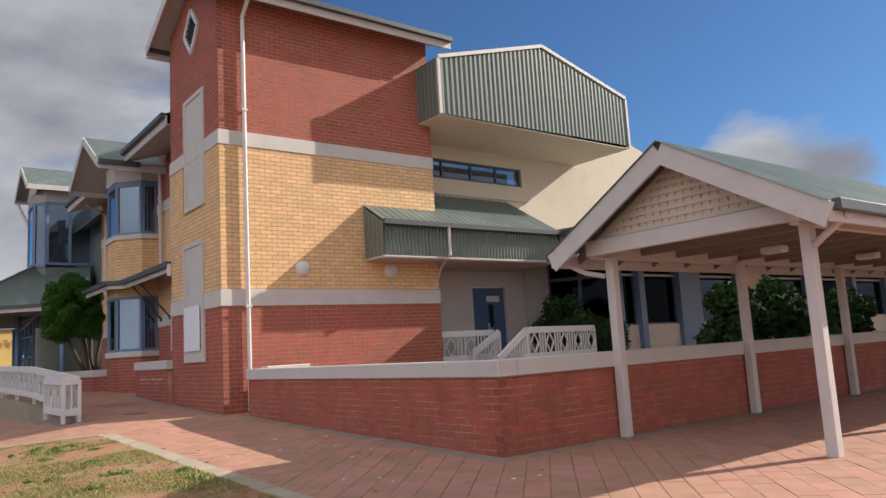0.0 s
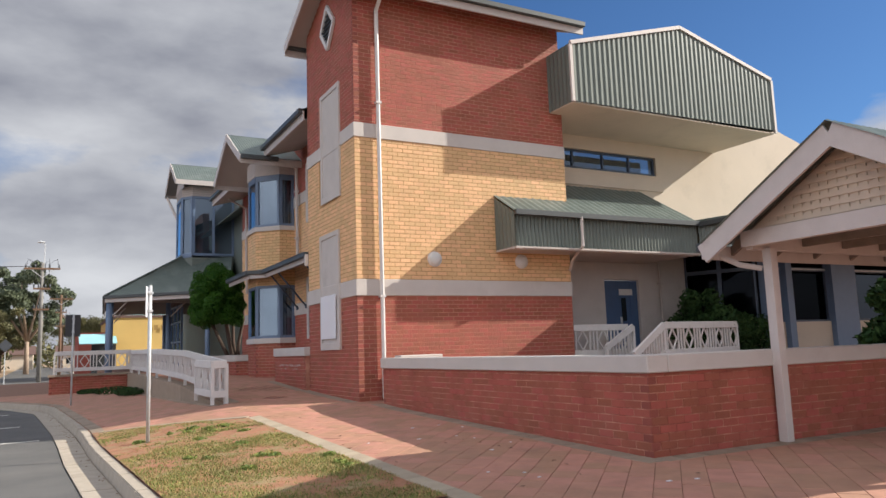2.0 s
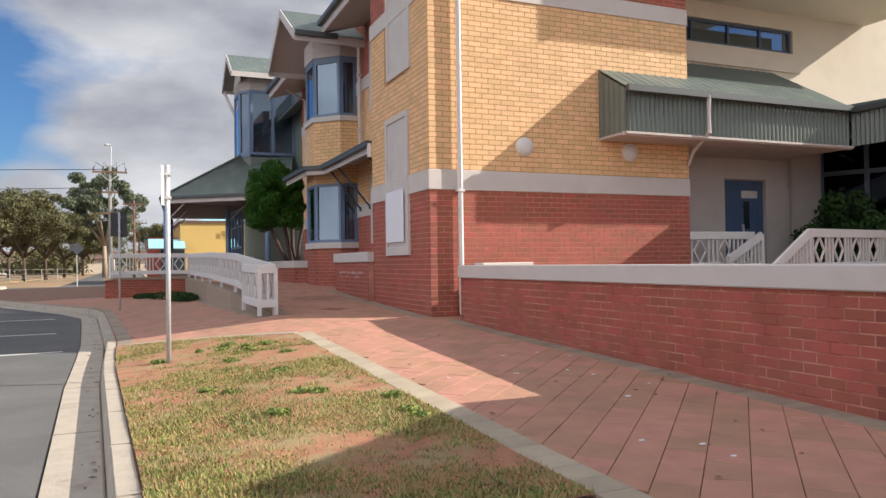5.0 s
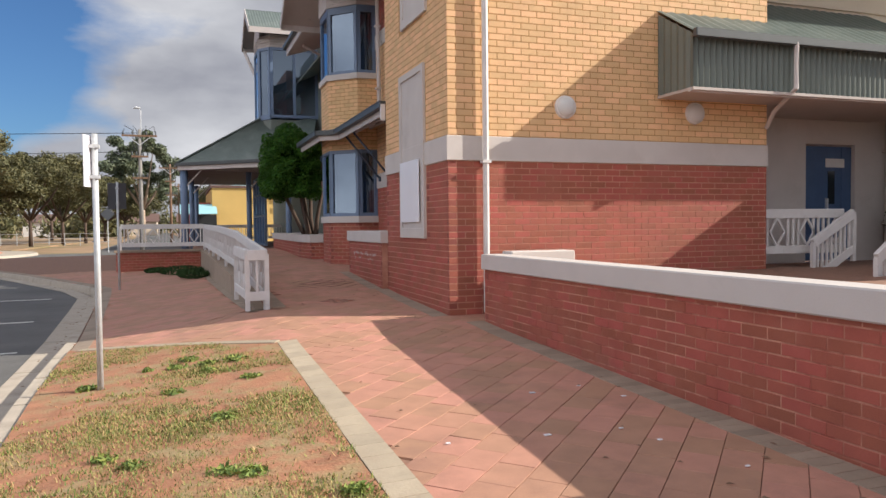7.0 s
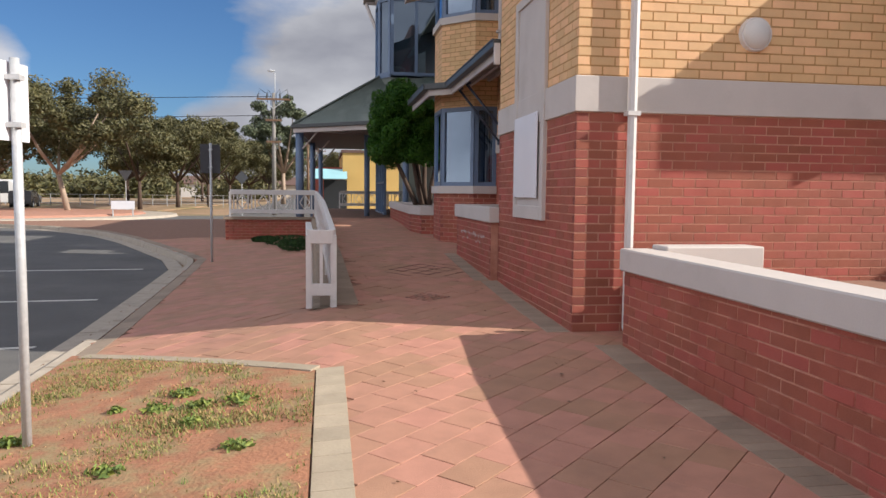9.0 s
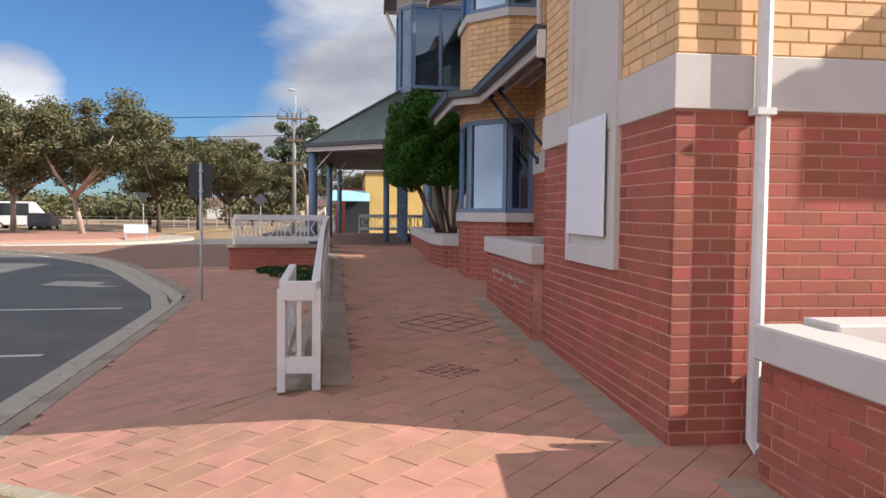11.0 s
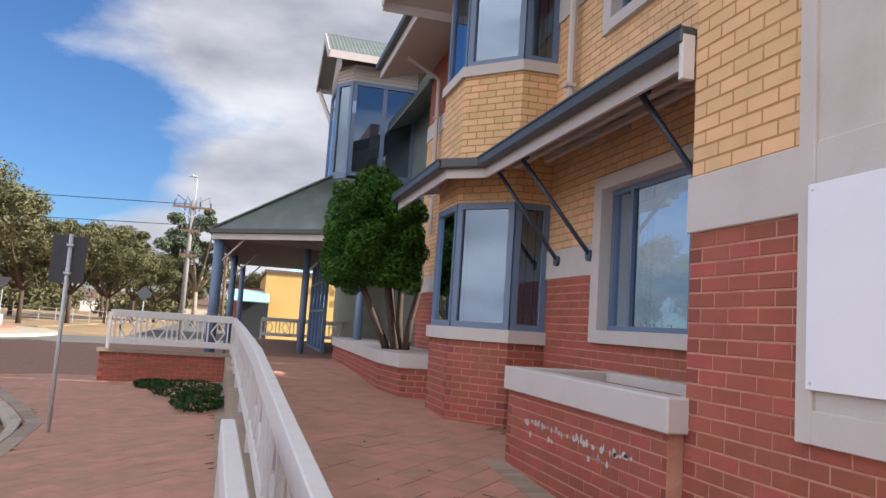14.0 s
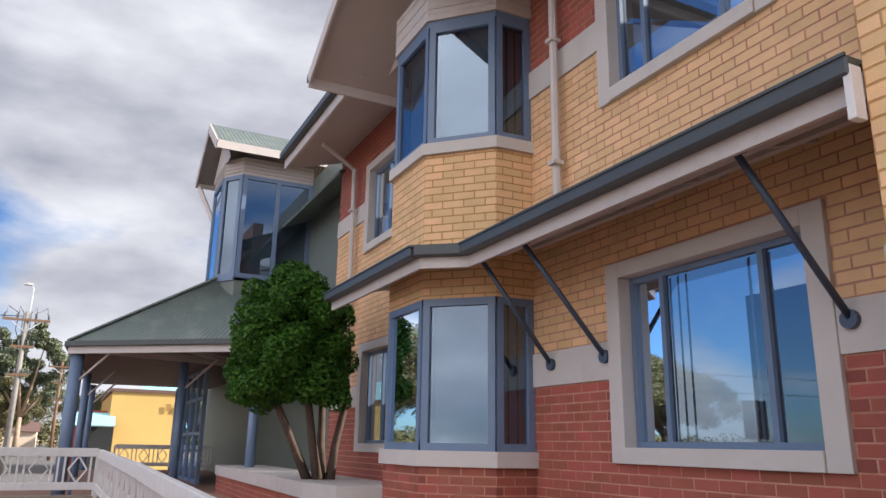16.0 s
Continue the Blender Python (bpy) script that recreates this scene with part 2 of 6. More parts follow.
DRY = material("dry_ground", (0.34, 0.22, 0.13), 0.95, vary=0.2, scale=0.4, bump=0.4, stain=(0.16, 0.16, 0.06), stain_at=(0.48, 0.7), stain_scale=0.15)
GRASS_A = material("green_grass", (0.17, 0.22, 0.045), 0.7, vary=0.3, scale=1.5, bump=0, per="island", spread=0.35, hue=0.03)
STRAW = material("dry_straw", (0.36, 0.27, 0.11), 0.8, vary=0.3, scale=1.5, bump=0, per="island", spread=0.35, hue=0.02)
LEAF = material("hedge_leaf", (0.034, 0.105, 0.008), 0.6, spec=0.25, vary=0.3, scale=4, bump=0, per="island", spread=0.45, hue=0.02)
LEAF_DARK = material("shrub_leaf", (0.024, 0.055, 0.014), 0.75, spec=0.2, vary=0.3, scale=4, bump=0, per="island", spread=0.4, hue=0.02)
GUM = material("gum_leaf", (0.095, 0.09, 0.03), 0.6, vary=0.3, scale=1, bump=0, per="island", spread=0.4, hue=0.02)
GUM_PALE = material("pale_gum_leaf", (0.11, 0.135, 0.075), 0.6, vary=0.3, scale=1, bump=0, per="island", spread=0.35, hue=0.02)
BARK = material("bark", (0.085, 0.055, 0.04), 0.9, vary=0.3, scale=8, bump=0.5, bump_scale=40)
BARK_PALE = material("pale_bark", (0.36, 0.27, 0.2), 0.9, vary=0.3, scale=3, bump=0.4, bump_scale=30)
POLE = material("power_pole", (0.24, 0.225, 0.205), 0.8, vary=0.2, scale=5)
POLE_BROWN = material("timber_pole", (0.20, 0.12, 0.075), 0.85, vary=0.2, scale=5)
RUST = material("brown_soffit_steel", (0.13, 0.075, 0.06), 0.7, vary=0.15, scale=3)
OCHRE = material("ochre_paint", (0.60, 0.40, 0.13), 0.8, vary=0.08, scale=0.8)
OCHRE_DARK = material("ochre_letters", (0.33, 0.20, 0.055), 0.7)
CYAN_ROOF = material("pale_blue_roof", (0.30, 0.55, 0.60), 0.5, vary=0.1, scale=1)
LAMP_GLASS = material("opal_lamp", (0.62, 0.60, 0.57), 0.3, vary=0.04, bump=0)
CAR_WHITE = material("white_car_paint", (0.75, 0.75, 0.75), 0.25, vary=0.02, bump=0)
CAR_DARK = material("dark_car_paint", (0.03, 0.03, 0.035), 0.25, vary=0.02, bump=0)
RUBBER = material("black_rubber", (0.02, 0.02, 0.02), 0.8)
CAR_GLASS = material("car_glass", (0.02, 0.025, 0.03), 0.08, vary=0.02, bump=0)
YELLOW_SIGN = material("yellow_sign", (0.75, 0.5, 0.04), 0.4, vary=0.03)
WHITE_LINE = material("road_line", (0.6, 0.58, 0.54), 0.8, vary=0.2, scale=9)
LATTICE = material("cream_lattice", (0.60, 0.49, 0.385), 0.75, vary=0.06)
GRIME = material("joint_grime", (0.085, 0.05, 0.035), 0.9, vary=0.4, scale=14)
# rafter and tie colour, darkened to hold the shade under the shelter roof
SHADED_TIMBER = material("shaded_timber", (0.25, 0.20, 0.165), 0.8, vary=0.2, scale=5)
TIN = material("unpainted_soffit_tin", (0.30, 0.27, 0.25), 0.6, vary=0.1, scale=2)


# ---- helpers for shapes ----
def part(name, bm, mat, parent=None, label="", smooth=False):
    """Links a bmesh as one mesh object, under a thing or a part."""
    me = bpy.data.meshes.new(name)
    bmesh.ops.recalc_face_normals(bm, faces=bm.faces)
    if smooth:
        for f in bm.faces:
            f.smooth = True
    bm.to_mesh(me)
    bm.free()
    for m in (mat if isinstance(mat, (list, tuple)) else [mat]):
        me.materials.append(m)
    ob = new(name, me)
    ob.parent = parent
    if label:
        ob["label"] = label
    return ob


def mesh_part(name, verts, faces, mat, parent=None, label=""):
    me = bpy.data.meshes.new(name)
    me.from_pydata(verts, [], faces)
    me.materials.append(mat)
    ob = new(name, me)
    ob.parent = parent
    if label:
        ob["label"] = label
    return ob


def thing(name, label, category, group="", kind="", at=(0, 0, 0)):
    ob = new(name)
    ob.empty_display_size = 0.1
    ob.location = at
    return tagged(ob, label, category, group, kind)


def box(x0, x1, y0, y1, z0, z1, bevel=0.0, bm=None):
    own = bmesh.new()
    bmesh.ops.create_cube(own, size=1)
    for v in own.verts:
        v.co = Vector(((x0 + x1) / 2 + v.co.x * (x1 - x0), (y0 + y1) / 2 + v.co.y * (y1 - y0), (z0 + z1) / 2 + v.co.z * (z1 - z0)))
    if bevel:
        bmesh.ops.bevel(own, geom=own.edges[:], offset=bevel, segments=1, affect="EDGES")
    return merge(bm, own)


def merge(bm, own):
    if bm is None:
        return own
    me = bpy.data.meshes.new("tmp")
    own.to_mesh(me)
    own.free()
    bm.from_mesh(me)
    bpy.data.meshes.remove(me)
    return bm


def beam(a, b, w, h, up=(0, 0, 1), bevel=0.0, bm=None):
    """A bar of section w x h from a to b."""
    a, b = Vector(a), Vector(b)
    d = (b - a).normalized()
    u = Vector(up)
    s = d.cross(u)
    if s.length < 1e-4:
        s = d.cross(Vector((0, 1, 0)))
    s.normalize()
    u = s.cross(d)
    own = bmesh.new()
    vs = [own.verts.new(p + s * (i * w / 2) + u * (j * h / 2)) for p in (a, b) for i, j in ((-1, -1), (1, -1), (1, 1), (-1, 1))]
    for f in ((0, 1, 2, 3), (7, 6, 5, 4), (0, 4, 5, 1), (1, 5, 6, 2), (2, 6, 7, 3), (3, 7, 4, 0)):
        own.faces.new([vs[i] for i in f])
    if bevel:
        bmesh.ops.bevel(own, geom=own.edges[:], offset=bevel, segments=1, affect="EDGES")
    return merge(bm, own)


def tube(path, radii, n=10, bm=None):
    """A round bar along points, with a radius at each."""
    own = bm or bmesh.new()
    pts = [Vector(p) for p in path]
    if not isinstance(radii, (list, tuple)):
        radii = [radii] * len(pts)
    rings = []
    for i, p in enumerate(pts):
        d = (pts[min(i + 1, len(pts) - 1)] - pts[max(i - 1, 0)]).normalized()
        s = d.cross(Vector((0.31, 0.17, 0.93)) if abs(d.z) < 0.9 else Vector((1, 0, 0))).normalized()
        u = s.cross(d)
        rings.append([own.verts.new(p + radii[i] * (math.cos(k * math.tau / n) * s + math.sin(k * math.tau / n) * u)) for k in range(n)])
    for r0, r1 in zip(rings, rings[1:]):
        for k in range(n):
            own.faces.new((r0[k], r0[(k + 1) % n], r1[(k + 1) % n], r1[k]))
    own.faces.new(rings[0][::-1])
    own.faces.new(rings[-1])
    return own


def prism(outline, z0, z1, bm=None):
    """An outline in plan, raised from z0 to z1."""
    own = bmesh.new()
    lo = [own.verts.new((x, y, z0)) for x, y in outline]
    hi = [own.verts.new((x, y, z1)) for x, y in outline]
    n = len(outline)
    own.faces.new(lo[::-1])
    own.faces.new(hi)
    for i in range(n):
        own.faces.new((lo[i], lo[(i + 1) % n], hi[(i + 1) % n], hi[i]))
    return merge(bm, own)


def slab(corners, thick, bm=None):
    """A flat sheet through four or more corners, thickened downwards along its normal."""
    own = bmesh.new()
    c = [Vector(p) for p in corners]
    nrm = (c[1] - c[0]).cross(c[2] - c[0]).normalized()
    if nrm.z < 0:
        nrm = -nrm
    top = [own.verts.new(p) for p in c]
    low = [own.verts.new(p - nrm * thick) for p in c]
    n = len(c)
    own.faces.new(top)
    own.faces.new(low[::-1])
    for i in range(n):
        own.faces.new((top[i], low[i], low[(i + 1) % n], top[(i + 1) % n]))
    return merge(bm, own)


def corrugated(a, b, c, d, pitch=0.076, depth=0.017, bm=None):
    """Ribbed steel sheet on the quad a-b (one edge, ribs cross it) and d-c (the opposite edge)."""
    own = bm or bmesh.new()
    a, b, c, d = (Vector(p) for p in (a, b, c, d))
    nrm = (b - a).cross(d - a).normalized()
    n = max(2, int((b - a).length / (pitch / 4)))
    last = None
    for i in range(n + 1):
        f = i / n
        off = nrm * (depth / 2 * math.sin(f * (b - a).length / pitch * math.tau))
        now = own.verts.new(a.lerp(b, f) + off), own.verts.new(d.lerp(c, f) + off)
        if last:
            own.faces.new((last[0], now[0], now[1], last[1]))
        last = now
    return own


def spans(length, cuts):
    """What is left of 0..length when the cuts are taken away."""
    out, at = [], 0.0
    for a, b in sorted(cuts):
        if a > at:
            out.append((at, min(a, length)))
        at = max(at, b)
    if at < length:
        out.append((at, length))
    return [(a, b) for a, b in out if b - a > 0.012]


BRICK_L, BRICK_H, JOINT_W = 0.24, 0.086, 0.011
BRICK_MESH = {}


def brick_data(length, height, mat):
    """A brick of that length, its face at y = 0, body towards +y, kept to be shared."""
    key = (round(length, 2), round(height, 3), mat.name)
    if key not in BRICK_MESH:
        bm = box(0, key[0], 0, 0.02, 0, key[1])
        bmesh.ops.bevel(bm, geom=[e for e in bm.edges if all(v.co.y < 0.001 for v in e.verts)], offset=0.003, segments=1, affect="EDGES")
        me = bpy.data.meshes.new("brick")
        bm.to_mesh(me)
        bm.free()
        me.materials.append(mat)
        BRICK_MESH[key] = me
    return BRICK_MESH[key]


def brickwork(parent, origin, way, normal, length, z0, z1, mat, holes=(), top=None, pieces=None, piece_mat=None, phase=0):
    """Courses of bricks on a wall face. origin: the face's start in plan; way: along it; normal: out of it.
    pieces: a stretch (u0, u1, z0, z1) whose bricks are objects of their own. Half bricks of the red walls are darker."""
    verts, faces, dverts, dfaces = [], [], [], []
    ways, nrm = Vector((*way, 0)), Vector((*normal, 0))
    o = Vector((*origin, 0))
    rng = random.Random(int(length * 100 + z0 * 37))
    first, last = math.floor(z0 / BRICK_H), math.ceil(z1 / BRICK_H)
    turn = Matrix((ways, -nrm, Vector((0, 0, 1)))).transposed().to_4x4()
    for k in range(first, last):
        lo, hi = max(z0, k * BRICK_H + JOINT_W / 2), min(z1, (k + 1) * BRICK_H - JOINT_W / 2)
        if hi - lo < 0.012:
            continue
        mid = (lo + hi) / 2
        cuts = [(a, b) for a, b, c, d in holes if c < mid < d]
        reach = length
        start = 0.0
        if top:
            inside = top(mid)
            if inside is None:
                continue
            start, reach = inside
        x = ((k + phase) % 2) * BRICK_L / 2 - BRICK_L
        for a, b in spans(reach, cuts + ([(-1, start)] if start > 0 else [])):
            x = ((k + phase) % 2) * BRICK_L / 2 - BRICK_L + math.floor(a / BRICK_L) * BRICK_L
            while x < b:
                u0, u1 = max(a, x + JOINT_W / 2), min(b, x + BRICK_L - JOINT_W / 2)
                x += BRICK_L
                if u1 - u0 < 0.02:
                    continue
                if pieces and pieces[0] <= u0 and u1 <= pieces[1] and pieces[2] <= lo and hi <= pieces[3]:
                    half = u1 - u0 < 0.14 and mat is RED
                    ob = new("brick", brick_data(u1 - u0, hi - lo, DARK_PIECE if half else piece_mat or mat))
                    ob.parent = parent
                    ob.matrix_basis = Matrix.Translation(o + ways * u0 + nrm * (rng.random() * 0.0015) + Vector((0, 0, lo))) @ turn
                    continue
                out = rng.random() * 0.0015
                is_dark = u1 - u0 < 0.14 and mat is RED
                vs, fs = (dverts, dfaces) if is_dark else (verts, faces)
                n0 = len(vs)
                for depth, inset in ((-0.01, 0.0), (out, 0.002)):
                    for u, z in ((u0 + inset, lo + inset), (u1 - inset, lo + inset), (u1 - inset, hi - inset), (u0 + inset, hi - inset)):
                        vs.append(o + ways * u + nrm * depth + Vector((0, 0, z)))
                fs.append((n0 + 4, n0 + 5, n0 + 6, n0 + 7))
                for i in range(4):
                    j = (i + 1) % 4
                    fs.append((n0 + i, n0 + j, n0 + 4 + j, n0 + 4 + i))
    if verts:
        tagged(mesh_part("brick_courses", verts, faces, mat, parent), kind="stuff")
    if dverts:
        tagged(mesh_part("dark_brick_courses", dverts, dfaces, DARK_BRICK, parent), kind="stuff")


def interp(x, table):
    for (x0, y0), (x1, y1) in zip(table, table[1:]):
        if x <= x1:
            return y0 + (y1 - y0) * max(0, x - x0) / (x1 - x0)
    return table[-1][1]


UPPER = ((-20, 0.0), (0, 0.05), (8, 0.19), (14, 0.36), (15.3, 0.43), (17.4, 0.50), (20.9, 0.70), (24, 0.76), (30, 0.86), (60, 0.9))
KERB = ((-40, 1.75), (8.4, 1.66), (13.8, 1.42), (17, 1.38), (20, 1.22), (24, 1.0), (26, 0.85), (27.5, 0.3), (30, -0.75), (34.3, -2.6), (38, -4.6), (42, -8), (46, -14))


def kerb_x(y):
    return interp(y, KERB)


def upper(y):
    return interp(y, UPPER)


def path_z(x, y):
    """Height of the paving: a fall from the building to the kerb, and the ramp behind the retaining wall."""
    k = kerb_x(y)
    if y <= 16.8:
        if x >= 3.85:
            return upper(y)
        base = 0.15 if y > 0 else 0.1
        return base + (upper(y) - base) * max(0, min(1, (x - k) / (3.85 - k)))
    if x >= 3.85 - (y - 16.8) * 0.027:
        return upper(y)
    fall = interp(y, ((16.8, 0.46), (20, 0.38), (26, 0.30), (31, 0.34), (40, 0.4)))
    return 0.15 + (fall - 0.15) * max(0, min(1, (x - k) / max(0.5, 3.85 - k)))


# ---- ground, road, kerb ----
def grid_sheet(name, xs, ys, zf, mat, label, category, keep=None):
    verts, faces, idx = [], [], {}
    for i, x in enumerate(xs):
        for j, y in enumerate(ys):
            idx[i, j] = len(verts)
            verts.append((x, y, zf(x, y)))
    for i in range(len(xs) - 1):
        for j in range(len(ys) - 1):
            if keep is None or keep((xs[i] + xs[i + 1]) / 2, (ys[j] + ys[j + 1]) / 2):
                faces.append((idx[i, j], idx[i + 1, j], idx[i + 1, j + 1], idx[i, j + 1]))
    return tagged(mesh_part(name, verts, faces, mat), label, category, kind="structure")


grid_sheet("ground", [-2500, -800, -250, -90, -40, -20, 0, 20, 40, 90, 250, 800, 2500], [-2500, -800, -250, -60, -20, 10, 40, 60, 90, 130, 250, 800, 2500],
           lambda x, y: -0.06, DRY, "dry reddish ground reaching to the horizon", "ground")

ROAD_Y = [-60, -20, 0, 4, 8.4, 12, 16, 18, 20, 22, 24, 26, 27.5, 29, 31, 34, 38, 42, 46]
verts, faces = [], []
for y in ROAD_Y:
    for f in (0, 0.3, 0.6, 1):
        verts.append((-26 + (kerb_x(y) - 0.52 + 26) * f, y, 0.0))
for j in range(len(ROAD_Y) - 1):
    for i in range(3):
        a = j * 4 + i
        faces.append((a, a + 1, a + 5, a + 4))
n0 = len(verts)
verts += [(-120, 46.0, 0), (70, 46.0, 0), (70, 60, 0), (-120, 60, 0), (-3, 60, 0), (4.5, 60, 0), (-6, 260, 0), (-0.5, 260, 0)]
faces += [(n0, n0 + 1, n0 + 2, n0 + 3), (n0 + 4, n0 + 5, n0 + 7, n0 + 6)]
tagged(mesh_part("road", verts, faces, ASPHALT), "worn grey asphalt road with concrete gutters", "road", kind="structure")


def kerb_run(name, ys, side, z_top, width, height, mat, label, piece=1.2):
    """Kerb blocks along the kerb line, each a stone of its own."""
    root = thing(name, label, "kerb", kind="structure")
    y = ys[0]
    while y < ys[1]:
        y1 = min(y + piece, ys[1])
        xa, xb = kerb_x(y + 0.006) + side, kerb_x(y1 - 0.006) + side
        own = bmesh.new()
        lo = [own.verts.new(p) for p in ((xa, y + 0.006, z_top - height), (xa + width, y + 0.006, z_top - height), (xb + width, y1 - 0.006, z_top - height), (xb, y1 - 0.006, z_top - height))]
        hi = [own.verts.new((v.co.x + (0.03 if i in (0, 3) and height > 0.1 else 0), v.co.y, z_top)) for i, v in enumerate(lo)]
        own.faces.new(hi)
        for i in range(4):
            own.faces.new((lo[i], lo[(i + 1) % 4], hi[(i + 1) % 4], hi[i]))
        bmesh.ops.bevel(own, geom=[e for e in own.edges if all(abs(v.co.z - z_top) < 1e-4 for v in e.verts)], offset=0.012, segments=2, affect="EDGES")
        part("kerb_stone" if height > 0.1 else "gutter_slab", own, mat, root)
        y = y1
    return root


kerb_run("kerb", (-6, 44), -0.17, 0.155, 0.17, 0.2, CONCRETE, "weathered concrete kerb along the road edge")
kerb_run("gutter", (-6, 44), -0.53, 0.012, 0.36, 0.06, CONCRETE, "pale concrete gutter beside the kerb", 2.4)

# roundabout with its pale kerb
island = thing("roundabout", "round traffic island with pale kerb and red paving", "traffic island", kind="structure", at=(-17, 58, 0))
rb = bmesh.new()
bmesh.ops.create_cone(rb, cap_ends=True, segments=48, radius1=11.2, radius2=11.1, depth=0.16)
bmesh.ops.translate(rb, verts=rb.verts, vec=(0, 0, 0.06))
part("kerb_ring", rb, CONCRETE, island)
rb = bmesh.new()
bmesh.ops.create_cone(rb, cap_ends=True, segments=48, radius1=9.2, radius2=9.0, depth=0.12)
bmesh.ops.translate(rb, verts=rb.verts, vec=(0, 0, 0.2))
part("paved_centre", rb, PAVER, island)

# footpath sheet under the pavers
PY = sorted({-20, -8, 16.79, 16.81, 17.4, 15.3, 20.9, *(k * 0.5 for k in range(0, 93))})
sheet_v, sheet_f = [], []
for j, y in enumerate(PY):
    k = kerb_x(y) - 0.02
    w = 3.85 - max(0, y - 16.8) * 0.027
    row = [k + (w - 0.02 - k) * f for f in (0, 0.2, 0.4, 0.6, 0.8, 1.0)] + [w + 0.001, 4.6, 5.5, 6.4, 8, 12, 20, 40]
    for x in row:
        sheet_v.append((x, y, path_z(x, y) - 0.006))
for j in range(len(PY) - 1):
    for i in range(13):
        a = j * 14 + i
        sheet_f.append((a, a + 1, a + 15, a + 14))
tagged(mesh_part("pavement", sheet_v, sheet_f, JOINT), "red clay paved footpath laid diagonally", "footpath", kind="structure")
pavement = bpy.data.objects["pavement"]

# lawn strip between kerb and paving
LAWN = [(1.72, 7.3), (3.66, 7.3), (3.66, 14.32), (1.62, 15.75), (1.40, 15.9)]


def in_lawn(x, y):
    if not (7.25 < y < 15.9) or x < kerb_x(y) + 0.0 or x > 3.66:
        return False
    return y < 14.32 + (3.66 - x) * 0.70


verts, faces = [], []
LY = [7.3 + i * 0.27 for i in range(33)]
for y in LY:
    right = 3.66 if y < 14.32 else max(kerb_x(y) + 0.02, 3.66 - (y - 14.32) / 0.70)
    for i in range(13):
        x = kerb_x(y) + (right - kerb_x(y)) * i / 12
        verts.append((x, y, path_z(x, y) + 0.022 + 0.014 * noise.noise((x * 1.3, y * 1.3, 0))))
for j in range(len(LY) - 1):
    for i in range(12):
        a = j * 13 + i
        faces.append((a, a + 1, a + 14, a + 13))
lawn = tagged(mesh_part("lawn", verts, faces, SOIL), "patchy lawn of thin grass over bare red soil", "lawn", kind="structure")
verts, faces = [], []
rng = random.Random(4)
for i in range(190000):
    x, y = rng.uniform(1.4, 3.66), rng.uniform(7.3, 15.8)
    if not in_lawn(x, y):
        continue
    n = noise.noise((x * 0.9, y * 0.9, 3.1)) + 0.6 * noise.noise((x * 3.5, y * 3.5, 1.7))
    dense = 0.70 - (y - 7.3) * 0.085 + n * 0.95 + 0.35 * noise.noise((x * 9, y * 9, 5.2))
    if rng.random() > dense * 1.1 + 0.0:
        continue
    h, a = rng.uniform(0.008, 0.034), rng.uniform(0, math.tau)
    z = path_z(x, y) + 0.018
    w = 0.0045
    dx, dy = math.cos(a), math.sin(a)
    lean = rng.uniform(0.3, 1.1) * h
    n0 = len(verts)
    verts += [(x - dy * w, y + dx * w, z), (x + dy * w, y - dx * w, z), (x + dx * lean, y + dy * lean, z + h)]
    faces.append((n0, n0 + 1, n0 + 2))
straw = [i for i in range(len(faces)) if rng.random() < 0.5]
straw_set = set(straw)
sv, sf = [], []
for i in straw:
    sf.append((len(sv), len(sv) + 1, len(sv) + 2))
    sv += [verts[k] for k in faces[i]]
faces = [f for i, f in enumerate(faces) if i not in straw_set]
tagged(mesh_part("dry_grass", sv, sf, STRAW), "dry straw-coloured grass blades among the green", "grass", kind="stuff")
tagged(mesh_part("grass", verts, faces, GRASS_A), "short green and yellowed grass blades on red soil", "grass", kind="stuff")


# ---- low brick wall round the courtyard ----
def wall_body(name, label, x0, x1, y0, y1, z0, z1, mat, category="wall"):
    root = thing(name, label, category, kind="structure")
    part("core", box(x0, x1, y0, y1, z0, z1), mat, root)
    return root


low = wall_body("wall_courtyard", "low red brick wall with a pale rendered cap", 6.343, 6.575, 7.71, 14.8, 0.0, 1.07, MORTAR_WORN)
brickwork(low, (6.34, 14.80), (0, -1), (-1, 0), 7.1, 0.15, 1.07, RED, pieces=(0, 7.2, 0, 1.1), piece_mat=RED_PIECE)
part("cap", box(6.30, 6.60, 7.66, 14.83, 1.07, 1.265, 0.012), RENDER, low, "pale rendered coping")
low2 = wall_body("wall_shelter", "low red brick wall with pale cap beside the shelter", 6.58, 20, 7.708, 7.94, 0.0, 1.07, MORTAR_WORN)
brickwork(low2, (6.34, 7.705), (1, 0), (0, -1), 13.6, 0.10, 1.07, RED, pieces=(0.0, 6.5, 0, 1.1), piece_mat=RED_PIECE)
part("cap", box(6.60, 20, 7.66, 7.98, 1.07, 1.265, 0.012), RENDER, low2, "pale rendered coping")
ret = wall_body("wall_return", "short rendered wall end beside the tower", 6.6, 7.45, 14.56, 14.80, 0.3, 1.10, MORTAR_RED)
part("cap", box(6.60, 7.5, 14.53, 14.83, 1.10, 1.30, 0.012), RENDER, ret)
court = tagged(part("courtyard_floor", box(6.58, 40, 7.95, 16.3, 0.0, 0.90), JOINT), "raised paved courtyard behind the low wall", "courtyard", kind="structure")

